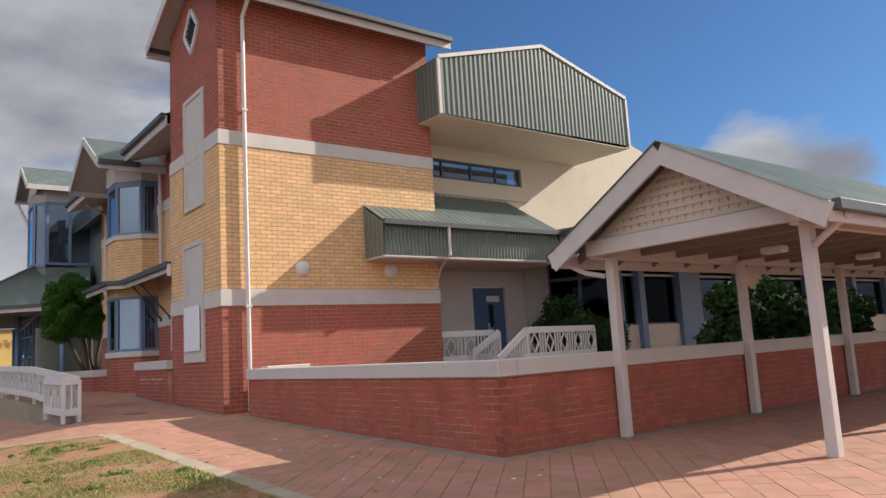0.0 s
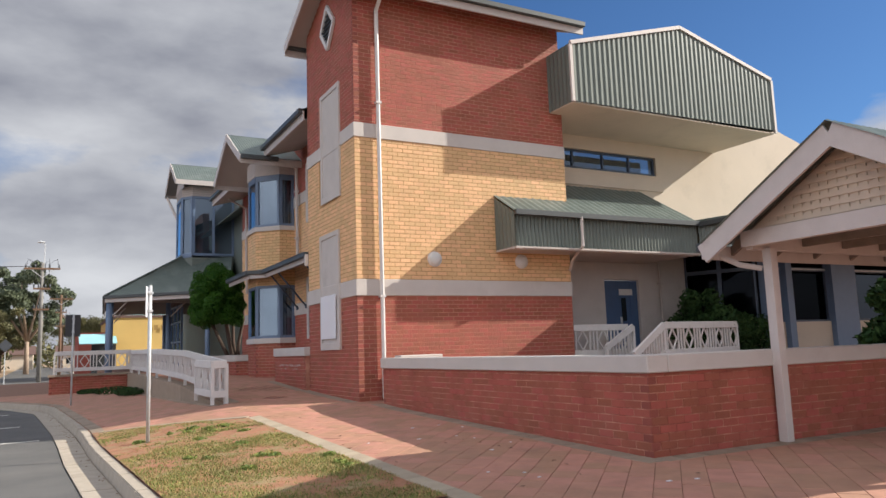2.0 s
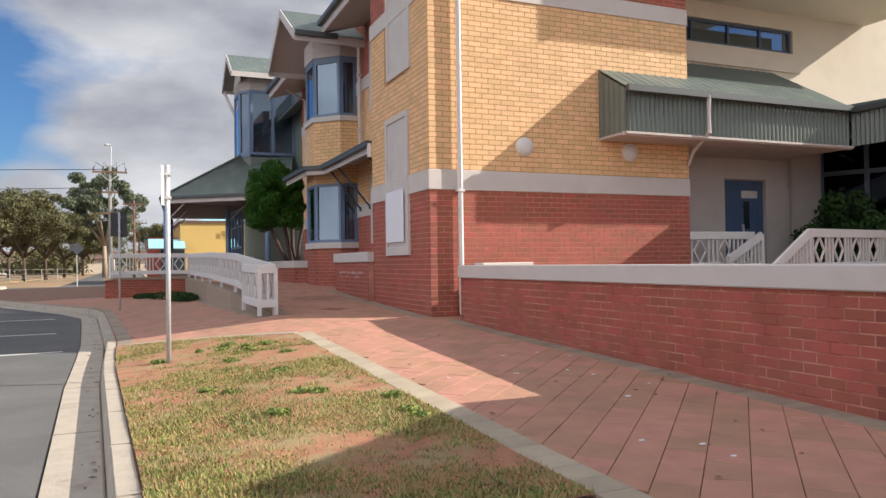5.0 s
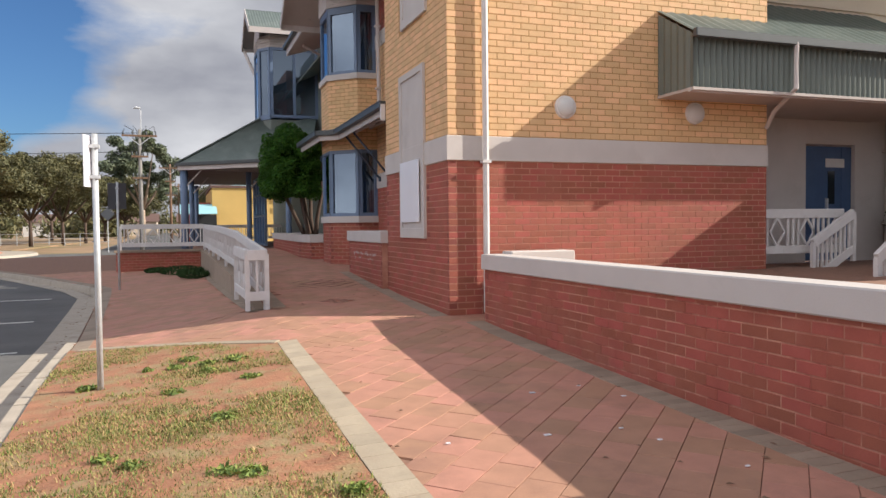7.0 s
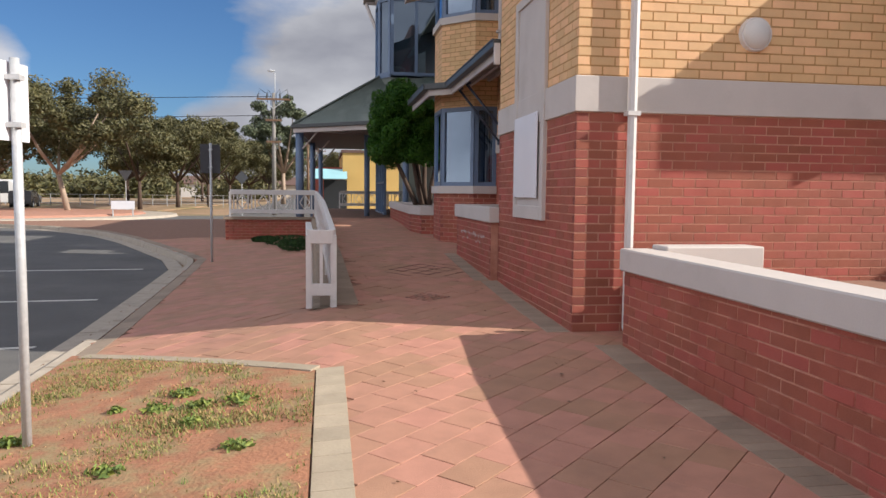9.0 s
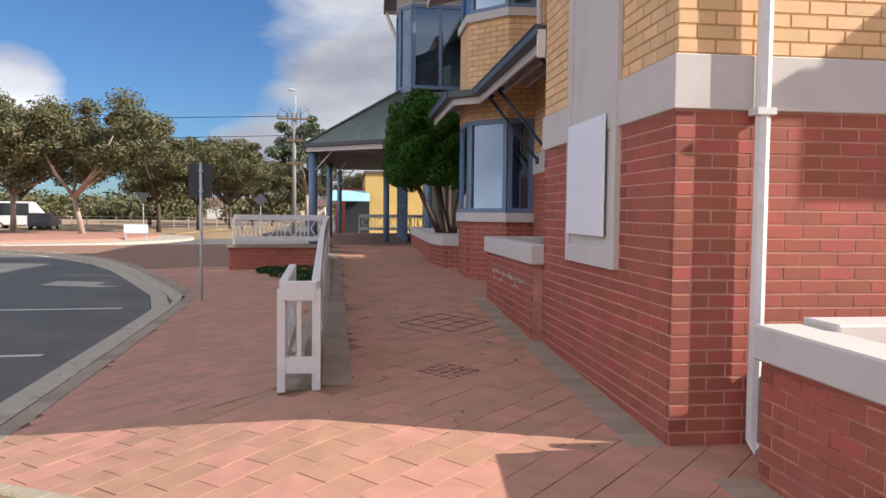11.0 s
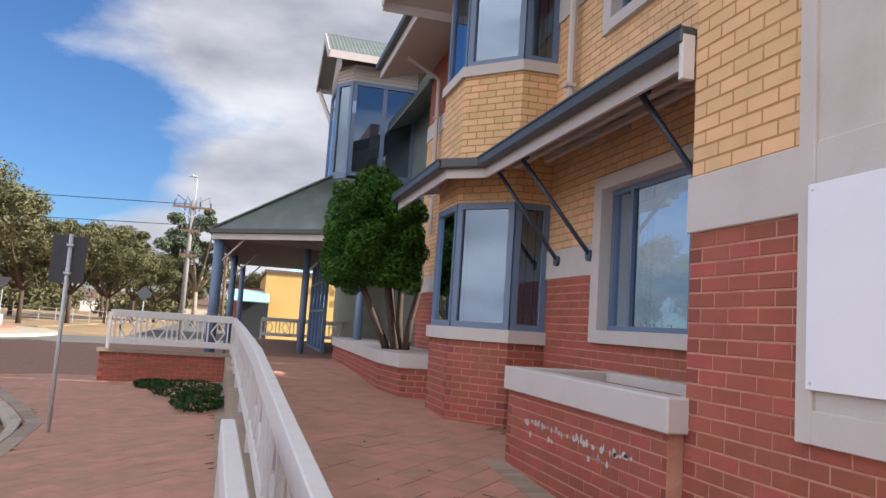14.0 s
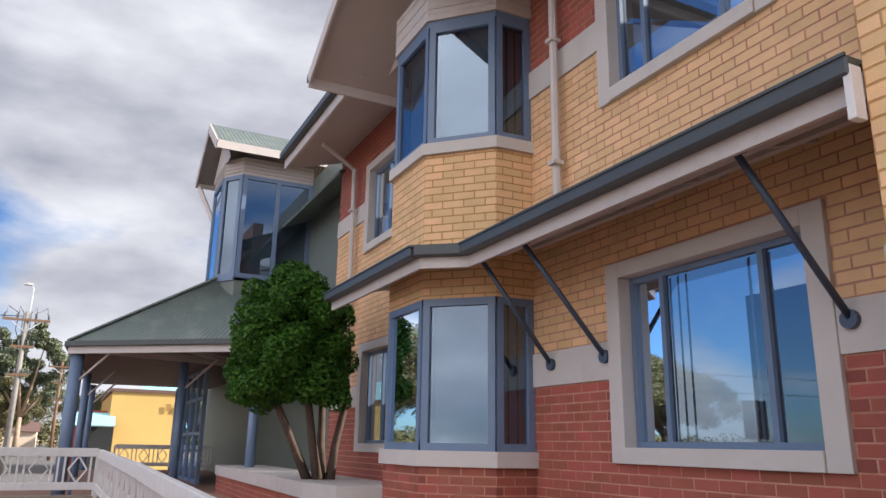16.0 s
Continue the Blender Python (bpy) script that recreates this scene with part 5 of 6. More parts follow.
for x0, x1 in ((16.95, 17.05), (17.78, 18.02), (19.69, 20.74), (22.85, 23.1), (24.6, 24.8), (27.4, 28.3), (31.0, 31.3), (34.0, 34.9)):
    part("column", box(x0, x1, 14.45, 14.65, 0.9, 3.58), BLUE, wing, "blue painted column")
for x0, x1 in ((17.05, 17.78), (18.02, 19.69), (20.74, 22.85), (24.8, 27.4), (28.3, 31.0), (31.3, 34.0)):
    window_unit("wing_window", "dark tinted window with vertical blinds in the low wing", (x0, 14.68), (x1, 14.68), 1.78, 3.2, (1,), BLUE_DARK, (0, -1), glass=GLASS_DARK, group="wing windows", room=1.5)
    window_unit("wing_window", "dark tinted fanlight in the low wing", (x0, 14.68), (x1, 14.68), 3.2, 3.58, (1,), BLUE_DARK, (0, -1), glass=GLASS_DARK, group="wing fanlights", room=1.5)
    part("transom", box(x0, x1, 14.63, 14.66, 3.18, 3.22), STEEL, wing)
part("wall_panel", box(23.1, 24.6, 14.6, 14.85, 1.78, 3.55), CREAM, wing)
part("roof", slab([(14.8, 11.5, 4.22), (46, 11.5, 4.22), (46, 16.35, 4.42), (14.8, 16.35, 4.42)], 0.05), GREEN, wing)
part("eave_sheet", corrugated((14.8, 14.55, 3.5), (14.8, 11.5, 3.5), (14.8, 11.5, 4.2), (14.8, 14.55, 4.2), 0.1, 0.04), GREEN_WALL, wing)
part("eave_sheet", corrugated((14.8, 11.5, 3.5), (46, 11.5, 3.5), (46, 11.5, 4.2), (14.8, 11.5, 4.2), 0.1, 0.04), GREEN_WALL, wing)
part("soffit", box(14.82, 46, 11.52, 14.6, 3.70, 3.73), SOFFIT, wing)
part("gutter", box(14.68, 14.78, 11.4, 14.4, 4.14, 4.26, 0.01), GUTTER, wing)
for i, (x, y, s) in enumerate(((15.35, 15.35, 0.9), (15.9, 14.7, 0.95), (13.9, 9.3, 0.7), (15.0, 9.2, 0.75), (15.9, 9.4, 0.65), (18.4, 9.2, 0.6))):
    sh = thing("shrub", "dark green leafy shrub in the courtyard bed", "shrub", "courtyard shrubs")
    part("stem", tube([(x, y, 0.9), (x + 0.05, y, 1.5)], [0.03, 0.02], 6), BARK, sh)
    c = [(x + rt.uniform(-0.75, 0.75) * s, y + rt.uniform(-0.5, 0.5) * s, 1.55 + rt.uniform(-0.6, 0.95) * s, 0.33 * s, 0.33 * s, 0.33 * s) for _ in range(22)]
    leaf_cloud("foliage", sh, c, 6500, 0.085 if i > 1 else 0.06, LEAF_DARK, 30 + i, 0.4)


# ---- street things ----
def sign_post(x, y, z, h, plate, mat, label):
    root = thing("sign_post", label, "sign", "street signs")
    part("pole", tube([(x, y, z - 0.05), (x, y, z + h)], 0.027, 10), STEEL, root, smooth=True)
    w, ph, ang = plate
    d = Vector((math.cos(ang), math.sin(ang), 0))
    n = Vector((-d.y, d.x, 0))
    c = Vector((x, y, z + h - ph / 2 - 0.02)) + n * 0.035
    part("plate", beam(c - d * w / 2, c + d * w / 2, 0.006, ph, bevel=0.001), SIGN_BACK if mat is SIGN_BACK else BOARD, root)
    for k in (-0.3, 0.3):
        part("clamp", box(x - 0.04, x + 0.04, y - 0.04, y + 0.04, c.z + k * ph - 0.015, c.z + k * ph + 0.015), STEEL, root)


sign_post(1.99, 13.3, 0.2, 2.28, (0.32, 0.45, radians(75)), STEEL, "galvanised post with a small parking sign seen edge-on")
sign_post(1.30, 25.2, 0.19, 2.55, (0.42, 0.62, radians(20)), SIGN_BACK, "dark sign plate on a grey post at the kerb")


def power_pole(x, y, h, mat, arms=True):
    root = thing("power_pole", "tall street power pole with cross-arms and insulators", "power pole", "power poles")
    part("pole", tube([(x, y, -0.1), (x, y, h)], [0.17, 0.11], 10), mat, root, smooth=True)
    for za, half in ((h - 0.45, 1.15), (h - 1.9, 0.55), (h - 3.4, 0.5)):
        arm = part("cross_arm", beam((x - half, y - 0.12, za), (x + half, y - 0.12, za), 0.1, 0.13), POLE_BROWN, root)
        for f in (-0.92, -0.4, 0.4, 0.92):
            px = x + f * half
            part("insulator", tube([(px, y - 0.12, za + 0.05), (px, y - 0.12, za + 0.2), (px, y - 0.12, za + 0.34)], [0.035, 0.06, 0.03], 8), SIGN_BACK, arm)
    for f in (-1, -0.4, 0.45, 1):
        part("jumper_cable", tube([(x + f, y - 0.12, h - 0.15), (x + f * 0.95, y - 0.1, h + 0.25), (x + f * 0.4, y - 0.1, h - 0.1), (x + f * 0.45, y - 0.1, h - 1.0), (x + f * 0.15, y - 0.1, h - 1.8)], 0.022, 5), RUBBER, root)
    for s in (-1, 1):
        part("arm_brace", beam((x + s * 0.75, y - 0.13, h - 0.5), (x, y - 0.13, h - 1.1), 0.03, 0.05), STEEL, root)
    if arms:
        mast = part("lamp_mast", tube([(x + 0.1, y, h - 0.6), (x + 0.1, y, h + 1.35), (x - 0.1, y, h + 1.5)], 0.03, 6), STEEL, root)
        part("lamp_head", tube([(x + 0.1, y, h + 1.5), (x - 0.2, y, h + 1.52), (x - 0.4, y, h + 1.5)], [0.05, 0.1, 0.04], 8), STEEL, mast)


power_pole(0.15, 62, 8.55, POLE)
power_pole(1.8, 92, 8.6, POLE_BROWN, False)
power_pole(2.6, 130, 8.6, POLE_BROWN, False)
wires = thing("power_lines", "thin black power lines across the street", "cables")
for dz, dx in ((8.3, -1.2), (8.3, 1.2), (7.0, 0)):
    pts = [(-160 + 160 * i / 12, 40 + 22 * i / 12, dz + 2.5 * (i / 12 - 0.5) ** 2 * 4 - 2.5 + 2.5 * 0) for i in range(13)]
    part("wire", tube([(x + dx * 0, y, max(dz - 0.9, z)) for x, y, z in pts], 0.022, 5), RUBBER, wires)


def gum(x, y, h, spread, mat, seed, bark=BARK, lean=0.0):
    root = thing("gum_tree", "spreading eucalyptus with olive crown across the street", "tree", "street gum trees")
    r = random.Random(seed)
    cs = []
    fork = Vector((x + lean * h * 0.2, y, h * 0.28))
    part("trunk", tube([(x, y, -0.1), (x + lean * h * 0.1, y, h * 0.14), fork], [0.024 * h, 0.019 * h, 0.016 * h], 8), bark, root, smooth=True)
    for i in range(6):
        a = i * math.tau / 6 + r.uniform(-0.4, 0.4)
        rr = spread * r.uniform(0.45, 0.8)
        tip = Vector((x + math.cos(a) * rr, y + math.sin(a) * rr, h * r.uniform(0.58, 0.85)))
        mid = fork.lerp(tip, 0.5) + Vector((0, 0, -h * 0.04))
        part("limb", tube([fork, mid, tip], [0.014 * h, 0.01 * h, 0.004 * h], 6), bark, root, smooth=True)
        for k in range(8):
            q = tip + Vector((r.gauss(0, 0.3) * spread, r.gauss(0, 0.3) * spread, r.uniform(-0.2, 0.13) * h))
            s = spread * r.uniform(0.13, 0.30)
            cs.append((q.x, q.y, q.z, s, s, s * 0.7))
    leaf_cloud("crown", root, cs, 30000, 0.0135 * h, mat, seed + 5, 0.3)


for x, y, h, s, m, seed, bark, lean in (
        (-13.5, 62, 9.6, 5.0, GUM, 1, BARK_PALE, -0.3), (-20, 67, 10.5, 6.0, GUM, 2, BARK_PALE, 0), (-28, 66, 10.5, 6.5, GUM, 3, BARK, 0), (-11.5, 73, 8.6, 4.4, GUM, 4, BARK, 0),
        (-10, 81, 8.6, 4.4, GUM, 5, BARK, 0), (-8.6, 90, 8.4, 4.4, GUM, 6, BARK, 0), (-7.6, 100, 8.4, 4.4, GUM, 7, BARK, 0), (-6.6, 112, 8.6, 5, GUM, 8, BARK, 0), (-38, 70, 11, 6, GUM, 11, BARK, 0),
        (-1.6, 105, 14, 4.6, GUM_PALE, 9, BARK_PALE, 0), (7.0, 130, 9, 5, GUM, 10, BARK, 0), (-18, 95, 10, 6, GUM, 12, BARK, 0), (-30, 92, 11, 7, GUM, 13, BARK, 0), (-50, 82, 11, 7, GUM, 14, BARK, 0),
        (-14, 120, 10, 6, GUM, 15, BARK, 0), (-6, 140, 10, 6, GUM, 16, BARK, 0)):
    gum(x, y, h, s, m, seed, bark, lean)
far = thing("far_trees", "distant dark line of low trees", "trees", kind="stuff")
rf = random.Random(77)
leaf_cloud("foliage", far, [(rf.uniform(-200, 200), rf.uniform(190, 240), rf.uniform(1, 4), 9, 5, 3.5) for _ in range(120)] + [(rf.uniform(-130, -6), rf.uniform(152, 175), rf.uniform(0.5, 3.5), 6, 4, 2.6) for _ in range(90)], 52000, 0.55, GUM, 78, 0.3)

# ochre building over the street
hotel = thing("ochre_building", "ochre rendered single-storey building with pale blue roof", "building")
OX0, OX1, OY = 5.0, 26.0, 64.0
part("wall", box(OX0, OX1, OY, OY + 14, 0.0, 4.6), OCHRE, hotel)
part("parapet", box(OX0 - 0.1, OX1, OY - 0.1, OY + 14, 4.6, 4.8), RUST, hotel)
part("brick_wing", box(2.8, OX0, OY + 3, OY + 12, 0, 3.6), RED, hotel)
part("roof", slab([(OX0 + 1.2, OY + 1, 4.7), (OX1, OY + 1, 4.7), (OX1, OY + 7, 6.6), (OX0 + 4, OY + 7, 6.6)], 0.1), CYAN_ROOF, hotel)
# door box takes the near-black of the unlit rooms
part("door", box(3.6, OX0 + 0.3, OY - 0.05, OY + 0.3, 0.0, 2.6), UNLIT_DARK, hotel)
part("awning", slab([(2.7, OY - 1.2, 2.65), (OX0 + 0.3, OY - 1.2, 2.65), (OX0 + 0.3, OY + 0.4, 3.4), (2.7, OY + 0.4, 3.4)], 0.06), CYAN_ROOF, hotel)
for row, (x0, n) in enumerate(((8.0, 11), (9.6, 9), (11.0, 5))):
    for k in range(n):
        if k in (6,):
            continue
        part("letter", box(x0 + k * 0.52, x0 + k * 0.52 + 0.3, OY - 0.12, OY - 0.11, 3.6 - row * 0.75, 4.0 - row * 0.75), OCHRE_DARK, hotel)

# ---- parked vehicles beyond the roundabout ----
def vehicle(x, y, turn, kind, paint, label):
    root = thing(kind, label, "car" if kind == "car" else "van")
    long, wide, roof, hood_z = (4.5, 1.75, 1.5, 0.95) if kind == "car" else (5.8, 2.0, 2.5, 1.2)
    side = [(-long / 2, 0.35), (long / 2, 0.35), (long / 2, hood_z * 0.85), (long * 0.28, hood_z), (long * 0.12, roof), (-long * 0.46, roof), (-long / 2, hood_z)]
    bm = bmesh.new()
    lo = [bm.verts.new((u, -wide / 2, z)) for u, z in side]
    hi = [bm.verts.new((u, wide / 2, z)) for u, z in side]
    bm.faces.new(lo[::-1]), bm.faces.new(hi)
    for i in range(len(side)):
        k = (i + 1) % len(side)
        bm.faces.new((lo[i], lo[k], hi[k], hi[i]))
    bmesh.ops.bevel(bm, geom=bm.edges[:], offset=0.08, segments=2, affect="EDGES")
    part("body", bm, paint, root, smooth=False)
    for s in (-1, 1):
        part("side_window", box(-long * 0.40, long * 0.10, s * (wide / 2 + 0.004) - 0.004, s * (wide / 2 + 0.004) + 0.004, hood_z + 0.05, roof - 0.15), CAR_GLASS, root)
        for u in (-long * 0.31, long * 0.31):
            tyre = part("tyre", tube([(u, s * (wide / 2 - 0.2), 0.33), (u, s * (wide / 2 + 0.02), 0.33)], 0.33, 16), RUBBER, root)
            part("rim", tube([(u, s * (wide / 2 + 0.02), 0.33), (u, s * (wide / 2 + 0.03), 0.33)], 0.2, 12), STEEL, tyre)
        part("headlight", box(long / 2 - 0.03, long / 2 + 0.01, s * 0.6 - 0.15, s * 0.6 + 0.15, 0.65, 0.8), LAMP_GLASS, root)
    root.matrix_basis = pose(x, y, 0.0, 0, 0, turn)
    return root


vehicle(-25.5, 82, 10, "van", CAR_WHITE, "white camper van parked under the gum trees")
vehicle(-22.6, 79, 100, "car", CAR_DARK, "dark car parked beside the white van")
vehicle(-28.5, 76, 20, "car", CAR_WHITE, "pale car parked under the gum trees")


# ---- traffic signs across the street ----
def diamond_sign(x, y, z, mat, label, size=0.45, triangle=False):
    root = thing("traffic_sign", label, "sign", "traffic signs")
    part("pole", tube([(x, y, 0), (x, y, z)], 0.03, 8), STEEL, root)
    bm = bmesh.new()
    pts = [(-size, size * 0.8), (size, size * 0.8), (0, -size * 0.8)] if triangle else [(0, size), (size, 0), (0, -size), (-size, 0)]
    f = [bm.verts.new((x + a, y - 0.05, z + b)) for a, b in pts]
    g = [bm.verts.new((x + a, y - 0.03, z + b)) for a, b in pts]
    bm.faces.new(f), bm.faces.new(g[::-1])
    for i in range(len(pts)):
        k = (i + 1) % len(pts)
        bm.faces.new((f[i], g[i], g[k], f[k]))
    part("plate", bm, mat, root)


diamond_sign(-1.9, 60.5, 2.6, SIGN_BACK, "diamond warning sign seen from behind")
diamond_sign(-10.8, 66, 2.7, SIGN_BACK, "give-way sign seen from behind on a thin pole", 0.5, True)
keep = thing("street_sign", "small white sign board on two legs on the island", "sign")
part("plate", box(-8.6, -7.3, 54.0, 54.04, 0.55, 1.05), BOARD, keep)
for x in (-8.5, -7.4):
    part("leg", box(x - 0.03, x + 0.03, 54.0, 54.05, 0.1, 0.6), STEEL, keep)
fence = thing("park_fence", "low wire fence of the park under the trees", "fence")
for i in range(40):
    part("post", box(-60 + i * 1.4 - 0.03, -60 + i * 1.4 + 0.03, 88, 88.06, -0.06, 1.2), STEEL, fence)
for z in (0.3, 0.7, 1.15):
    part("wire", box(-60, -4, 88.02, 88.04, z - 0.015, z + 0.015), STEEL, fence)
for x, y, w, d, h, m, rm in ((-14, 175, 12, 8, 3.0, CREAM, RUST), (6.5, 150, 9, 8, 3.0, WHITE, GREEN), (-30, 190, 14, 8, 3.2, WHITE, RUST), (2.5, 170, 5, 8, 2.8, CREAM, RUST)):
    h_ = thing("far_house", "distant low house with a pitched roof", "house", "far houses")
    part("wall", box(x, x + w, y, y + d, -0.06, h), m, h_)
    for s in (0, 1):
        ye = y - 0.5 if s == 0 else y + d + 0.5
        part("roof", slab([(x - 0.5, ye, h), (x + w + 0.5, ye, h), (x + w + 0.5, y + d / 2, h + 1.8), (x - 0.5, y + d / 2, h + 1.8)], 0.1), rm, h_)
    part("window", box(x + w * 0.3, x + w * 0.5, y - 0.03, y, 0.9, 2.1), CAR_GLASS, h_)

# verge across the side street and line marks
tagged(part("far_verge", prism([(3.0, 60.0), (26, 60.0), (26, 150), (3.0, 150)], -0.05, 0.12), CONCRETE), "pale concrete footpath across the street", "footpath", kind="structure")
tagged(part("park_verge", prism([(-120, 70.0), (-9.5, 70.0), (-6.0, 150), (-120, 150)], -0.05, 0.06), DRY), "dry dirt verge under the gum trees", "verge", kind="structure")
for i, (x0, x1, y0, y1) in enumerate(((-4.5, 0.2, 20.4, 20.5), (-5.5, -0.2, 25.0, 25.1), (-3.0, 0.6, 16.8, 16.88))):
    tagged(part("road_line", prism([(x0, y0), (x1, y0 + 0.4), (x1, y1 + 0.4), (x0, y1)], 0.0, 0.005), WHITE_LINE), "worn white parking line on asphalt", "road marking", "parking lines")

# ---- litter, drain, patches ----
rl = random.Random(21)
verts, faces = [], []
for i in range(170):
    if i < 90:
        y = rl.uniform(5, 30)
        x = kerb_x(y) - 0.25 + rl.gauss(0, 0.05)
        z = 0.02
    else:
        x, y = rl.uniform(3.9, 6.2), rl.uniform(5.5, 22)
        z = path_z(x, y) + 0.014
    s, a = rl.uniform(0.012, 0.035), rl.uniform(0, math.tau)
    c, d = math.cos(a) * s, math.sin(a) * s
    n0 = len(verts)
    verts += [(x - c, y - d, z), (x + d * 0.5, y - c * 0.5, z + 0.008), (x + c, y + d, z + 0.003), (x - d * 0.5, y + c * 0.5, z + 0.01)]
    faces.append((n0, n0 + 1, n0 + 2, n0 + 3))
tagged(mesh_part("leaf_litter", verts, faces, POLE_BROWN), "scattered dry leaves on paving and gutter", "litter", kind="stuff")
for i in range(14):
    x, y = rl.uniform(4.2, 6.0), rl.uniform(6.2, 11.5)
    s = rl.uniform(0.012, 0.025)
    tagged(part("paper_scrap", box(x - s, x + s, y - s * 0.6, y + s * 0.6, path_z(x, y) + 0.01, path_z(x, y) + 0.016), BOARD), "tiny white paper scrap on the paving", "litter", "paper scraps")

verts, faces = [], []
for i in range(2600):
    x, y = rl.uniform(1.6, 3.6), rl.uniform(7.6, 15.6)
    if not in_lawn(x, y):
        continue
    s, z = rl.uniform(0.004, 0.018), path_z(x, y) + 0.016
    n0 = len(verts)
    a = rl.uniform(0, math.tau)
    for k in range(4):
        verts.append((x + math.cos(a + k * 1.57) * s * rl.uniform(0.7, 1.3), y + math.sin(a + k * 1.57) * s * rl.uniform(0.7, 1.3), z))
    verts.append((x, y, z + s * 0.9))
    faces += [(n0 + k, n0 + (k + 1) % 4, n0 + 4) for k in range(4)]
tagged(mesh_part("soil_clods", verts, faces, SOIL), "small clods of red soil on the lawn", "soil", kind="stuff")

# mosaic inset and clumps of weeds on the lawn
mosaic = thing("mosaic_inset", "small pebble mosaic set in the paving", "mosaic", kind="structure")
for i in range(5):
    for k in range(5):
        cx, cy = 4.93 + (i - k) * 0.058 + rl.uniform(-0.01, 0.01), 17.25 + (i + k - 4) * 0.064 + rl.uniform(-0.01, 0.01)
        h = path_z(cx, cy) + 0.0095
        d = rl.uniform(0.022, 0.036)
        ring = [(cx - d, cy, h), (cx, cy - d, h), (cx + d, cy, h), (cx, cy + d, h)]
        for p, q in zip(ring, ring[1:] + ring[:1]):
            part("tile_edge", beam(p, q, 0.007, 0.003), RED if (i + 2 * k) % 3 == 0 else GRIME, mosaic)
        part("tile", box(cx - d * 0.5, cx + d * 0.5, cy - d * 0.5, cy + d * 0.5, h - 0.004, h + 0.001), (PAVER_EDGE, PAVER, CONCRETE)[(i + k) % 3], mosaic)
for i in range(18):
    x, y = rl.uniform(1.8, 3.55), rl.uniform(8.8, 14.6)
    if not in_lawn(x, y):
        continue
    s = rl.uniform(0.05, 0.13)
    leaf_cloud("weed", None, [(x, y, path_z(x, y) + 0.035, s, s, 0.03)], int(130 * s / 0.08), 0.022, GRASS_A, 100 + i, 0.1)
    tagged(bpy.data.objects["weed" if i == 0 else [o.name for o in bpy.data.objects if o.name.startswith("weed")][-1]], "low green weed growing in bare red soil", "weed", "lawn weeds")

salt = thing("salt_stain", "white salt bloom on the planter bricks", "stain", kind="structure")
for i in range(46):
    u = 18.75 + 1.75 * i / 46 + rl.uniform(-0.02, 0.02)
    if rl.random() < 0.2:
        continue
    z = 1.128 + rl.uniform(-0.02, 0.01) - (0.09 if rl.random() < 0.25 else 0)
    w, h = rl.uniform(0.012, 0.04), rl.uniform(0.015, 0.04)
    own = bmesh.new()
    rim = [own.verts.new((5.9362, u + math.cos(a * 1.05) * w * rl.uniform(0.5, 1.1), z + math.sin(a * 1.05) * h * rl.uniform(0.6, 1.1))) for a in range(6)]
    own.faces.new(rim)
    part("patch", own, RENDER, salt)

# ---- pavers: edge courses, then the diagonal field ----
def strip(points, width, mat, name, step=0.22, lift=0.014):
    """A course of edge pavers along a line in plan, to its right-hand side."""
    for (xa, ya), (xb, yb) in zip(points, points[1:]):
        L = math.hypot(xb - xa, yb - ya)
        dx, dy = (xb - xa) / L, (yb - ya) / L
        n = max(1, round(L / step))
        for i in range(n):
            u0, u1 = L * i / n + 0.003, L * (i + 1) / n - 0.003
            yield [(xa + dx * u + dy * w, ya + dy * u - dx * w) for u, w in ((u0, 0.0), (u1, 0.0), (u1, width), (u0, width))], lift


def lay(quads, mat, name, label, height=0.0):
    verts, faces = [], []
    for q, lift in quads:
        n0 = len(verts)
        cx, cy = sum(p[0] for p in q) / 4, sum(p[1] for p in q) / 4
        for dz, k in ((-0.02, 1.0), (lift - 0.002, 1.0), (lift, 0.988)):
            for x, y in q:
                xx, yy = cx + (x - cx) * k, cy + (y - cy) * k
                verts.append((xx, yy, path_z(xx, yy) + dz))
        faces.append((n0 + 8, n0 + 9, n0 + 10, n0 + 11))
        for r in (0, 4):
            for i in range(4):
                j = (i + 1) % 4
                faces.append((n0 + r + i, n0 + r + j, n0 + r + 4 + j, n0 + r + 4 + i))
    ob = mesh_part(name, verts, faces, mat, pavement)
    return tagged(ob, label, kind="stuff")


lawn_edge = list(strip([(3.67, 14.36), (3.67, 7.1)], -0.21, None, "")) + list(strip([(3.70, 14.38), (1.55, 15.9)], -0.12, None, "", 0.4, 0.03))
edge_quads = list(strip([(6.32, 14.8), (6.32, 7.5)], 0.24, None, "", 0.115, 0.010)) + list(strip([(6.32, 7.46), (16, 7.46)], -0.22, None, "", 0.115, 0.010))
edge_quads += list(strip([(6.02, 18.3), (6.02, 15.3)], 0.22, None, "", 0.115, 0.010)) + list(strip([(5.92, 20.95), (5.92, 18.35)], 0.20, None, "", 0.115, 0.010))
ramp_edge = [(3.85 - (y - 16.8) * 0.027, y) for y in (31.4, 28, 25, 22, 19, 16.9)]
edge_quads += list(strip([(x + 0.02, y) for x, y in ramp_edge], -0.24, None, "", 0.23, 0.012))
edge_quads += list(strip([(x - 0.28, y) for x, y in ramp_edge], -0.20, None, "", 0.23, 0.012))
kerb_line = [(kerb_x(y), y) for y in (15.9, 17, 20, 22, 24, 26, 27.5, 30, 34.3, 38, 42)]
edge_quads += list(strip([(x + 0.01, y) for x, y in kerb_line], 0.20, None, "", 0.4, 0.010))
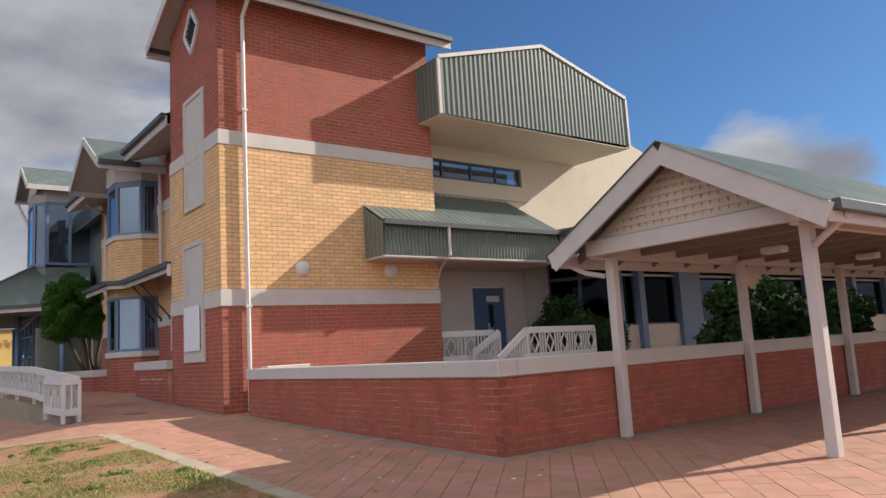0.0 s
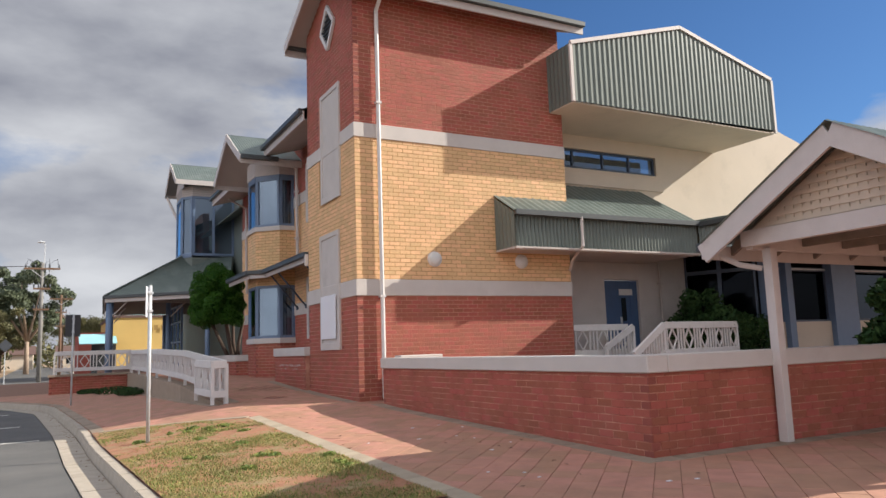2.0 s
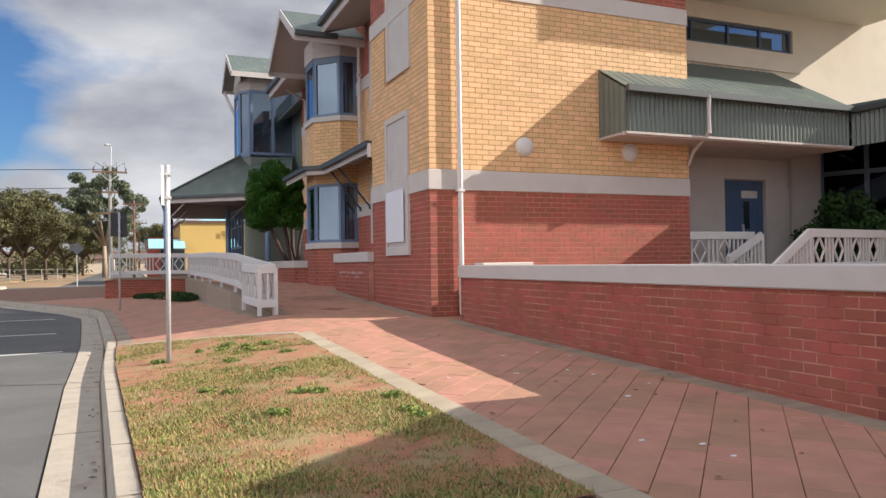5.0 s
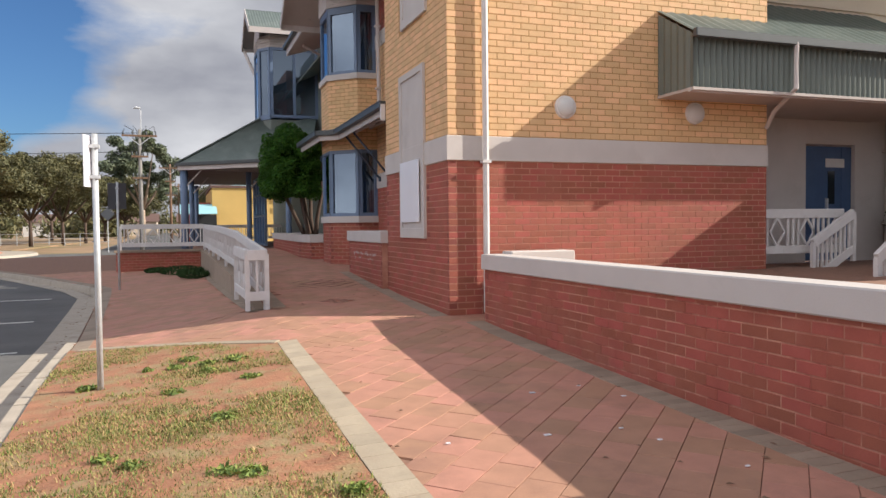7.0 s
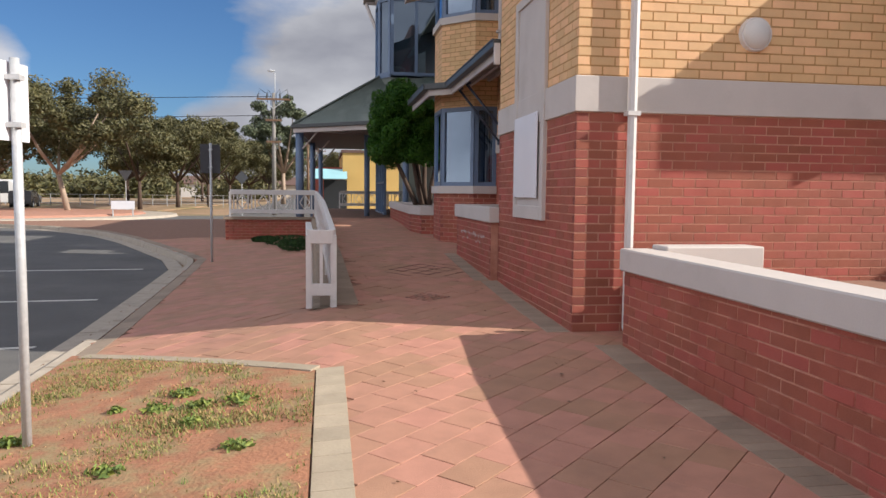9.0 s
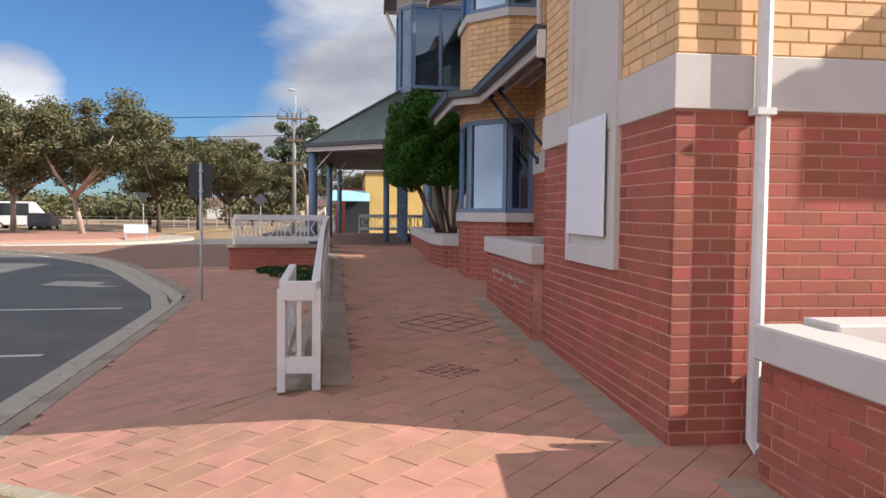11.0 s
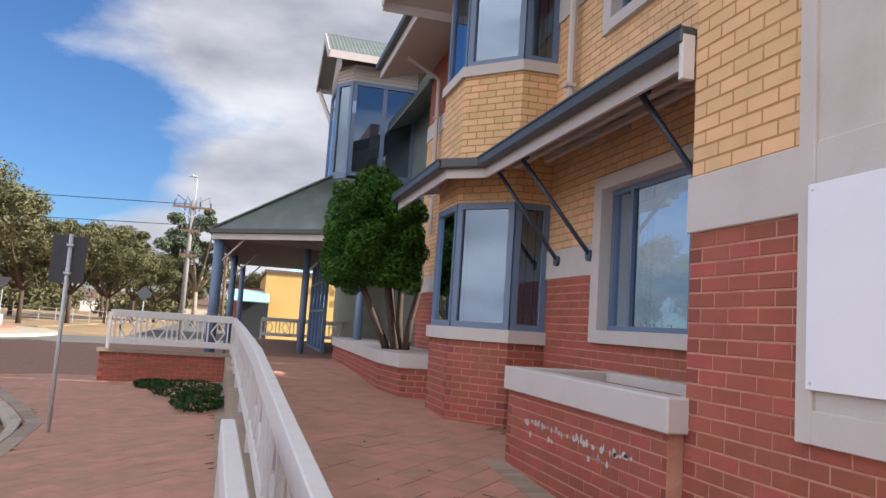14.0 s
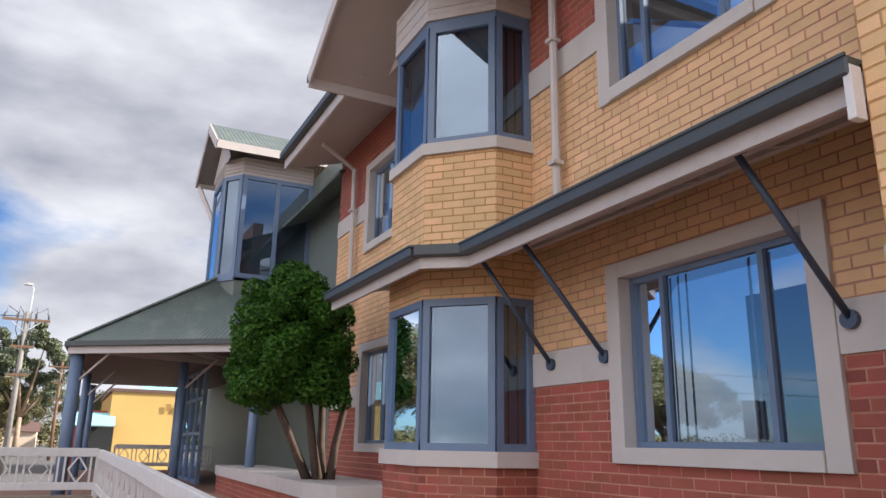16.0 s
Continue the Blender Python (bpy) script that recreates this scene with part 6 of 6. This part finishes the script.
lay(edge_quads, PAVER_EDGE, "edge_pavers", "grey-brown edge pavers")
lay(lawn_edge, PALE_EDGE, "lawn_edging", "pale sandy edging blocks round the lawn")

grime = thing("dark_joint", "blackened paving joints near the planter", "stain", kind="structure")
for k in range(6):
    for way in (1, -1):
        cx, cy = 5.15 + (k - 2.5) * 0.16 * way, 19.3 + (k - 2.5) * 0.16
        d = (0.5 if k in (0, 5) else 0.75) * 0.5
        ax, ay, bx, by = cx + d * way * -0.7, cy + d * 0.7, cx + d * way * 0.7, cy - d * 0.7
        part("joint", beam((ax, ay, path_z(ax, ay) + 0.0085 + 0.001 * way), (bx, by, path_z(bx, by) + 0.0085 + 0.001 * way), 0.009, 0.003), GRIME, grime)
PW, PLEN = 0.235, 0.33
field, singles = [], []
c45 = math.sqrt(0.5)
rp = random.Random(5)
for r in range(-140, 160):
    off = rp.uniform(0, PLEN)
    off = (r % 2) * PLEN / 2
    for k in range(-40, 170):
        u, v = k * PLEN + off, r * PW
        x, y = (u - v) * c45, (u + v) * c45
        cx, cy = x + (PLEN - PW) / 2 * c45, y + (PLEN + PW) / 2 * c45
        if cy < 1.0 or cy > 33 or cx > 15 or cx < kerb_x(cy) + 0.12:
            continue
        if in_lawn(cx, cy) or (3.6 < cx < 3.77 and 7.2 < cy < 14.4):
            continue
        if cx > 6.5 and cy > 7.6 or cx > 7.0 and cy > 15:
            continue
        if cy > 16.6 and abs(cx - (3.85 - (cy - 16.8) * 0.027)) < 0.22:
            continue
        if cx < 3.2 and cy < 7.2 and cx < kerb_x(cy) + 0.2:
            continue
        q = [(x + (a * c45 - b * c45), y + (a * c45 + b * c45)) for a, b in ((0.0025, 0.0025), (PLEN - 0.0025, 0.0025), (PLEN - 0.0025, PW - 0.0025), (0.0025, PW - 0.0025))]
        if 4.15 < cx < 5.9 and 9.2 < cy < 17.2 and len(singles) < 290:
            singles.append((cx, cy))
        else:
            field.append((q, 0.006 + rp.uniform(-0.002, 0.002)))
lay(field, PAVER, "pavers", "diagonal red clay pavers")
bm = box(-PLEN / 2 + 0.0025, PLEN / 2 - 0.0025, -PW / 2 + 0.0025, PW / 2 - 0.0025, -0.02, 0.0, 0.002)
paver_data = bpy.data.meshes.new("paver")
bm.to_mesh(paver_data)
bm.free()
paver_data.materials.append(PAVER_PIECE)
for cx, cy in singles:
    ob = new("paver", paver_data)
    ob.parent = pavement
    sy = math.atan((path_z(cx, cy + 0.1) - path_z(cx, cy - 0.1)) / 0.2)
    ob.matrix_basis = Matrix.Translation((cx, cy, path_z(cx, cy) + 0.006 + rp.uniform(-0.002, 0.002))) @ Matrix.Rotation(sy, 4, "X") @ Matrix.Rotation(math.pi / 4, 4, "Z")
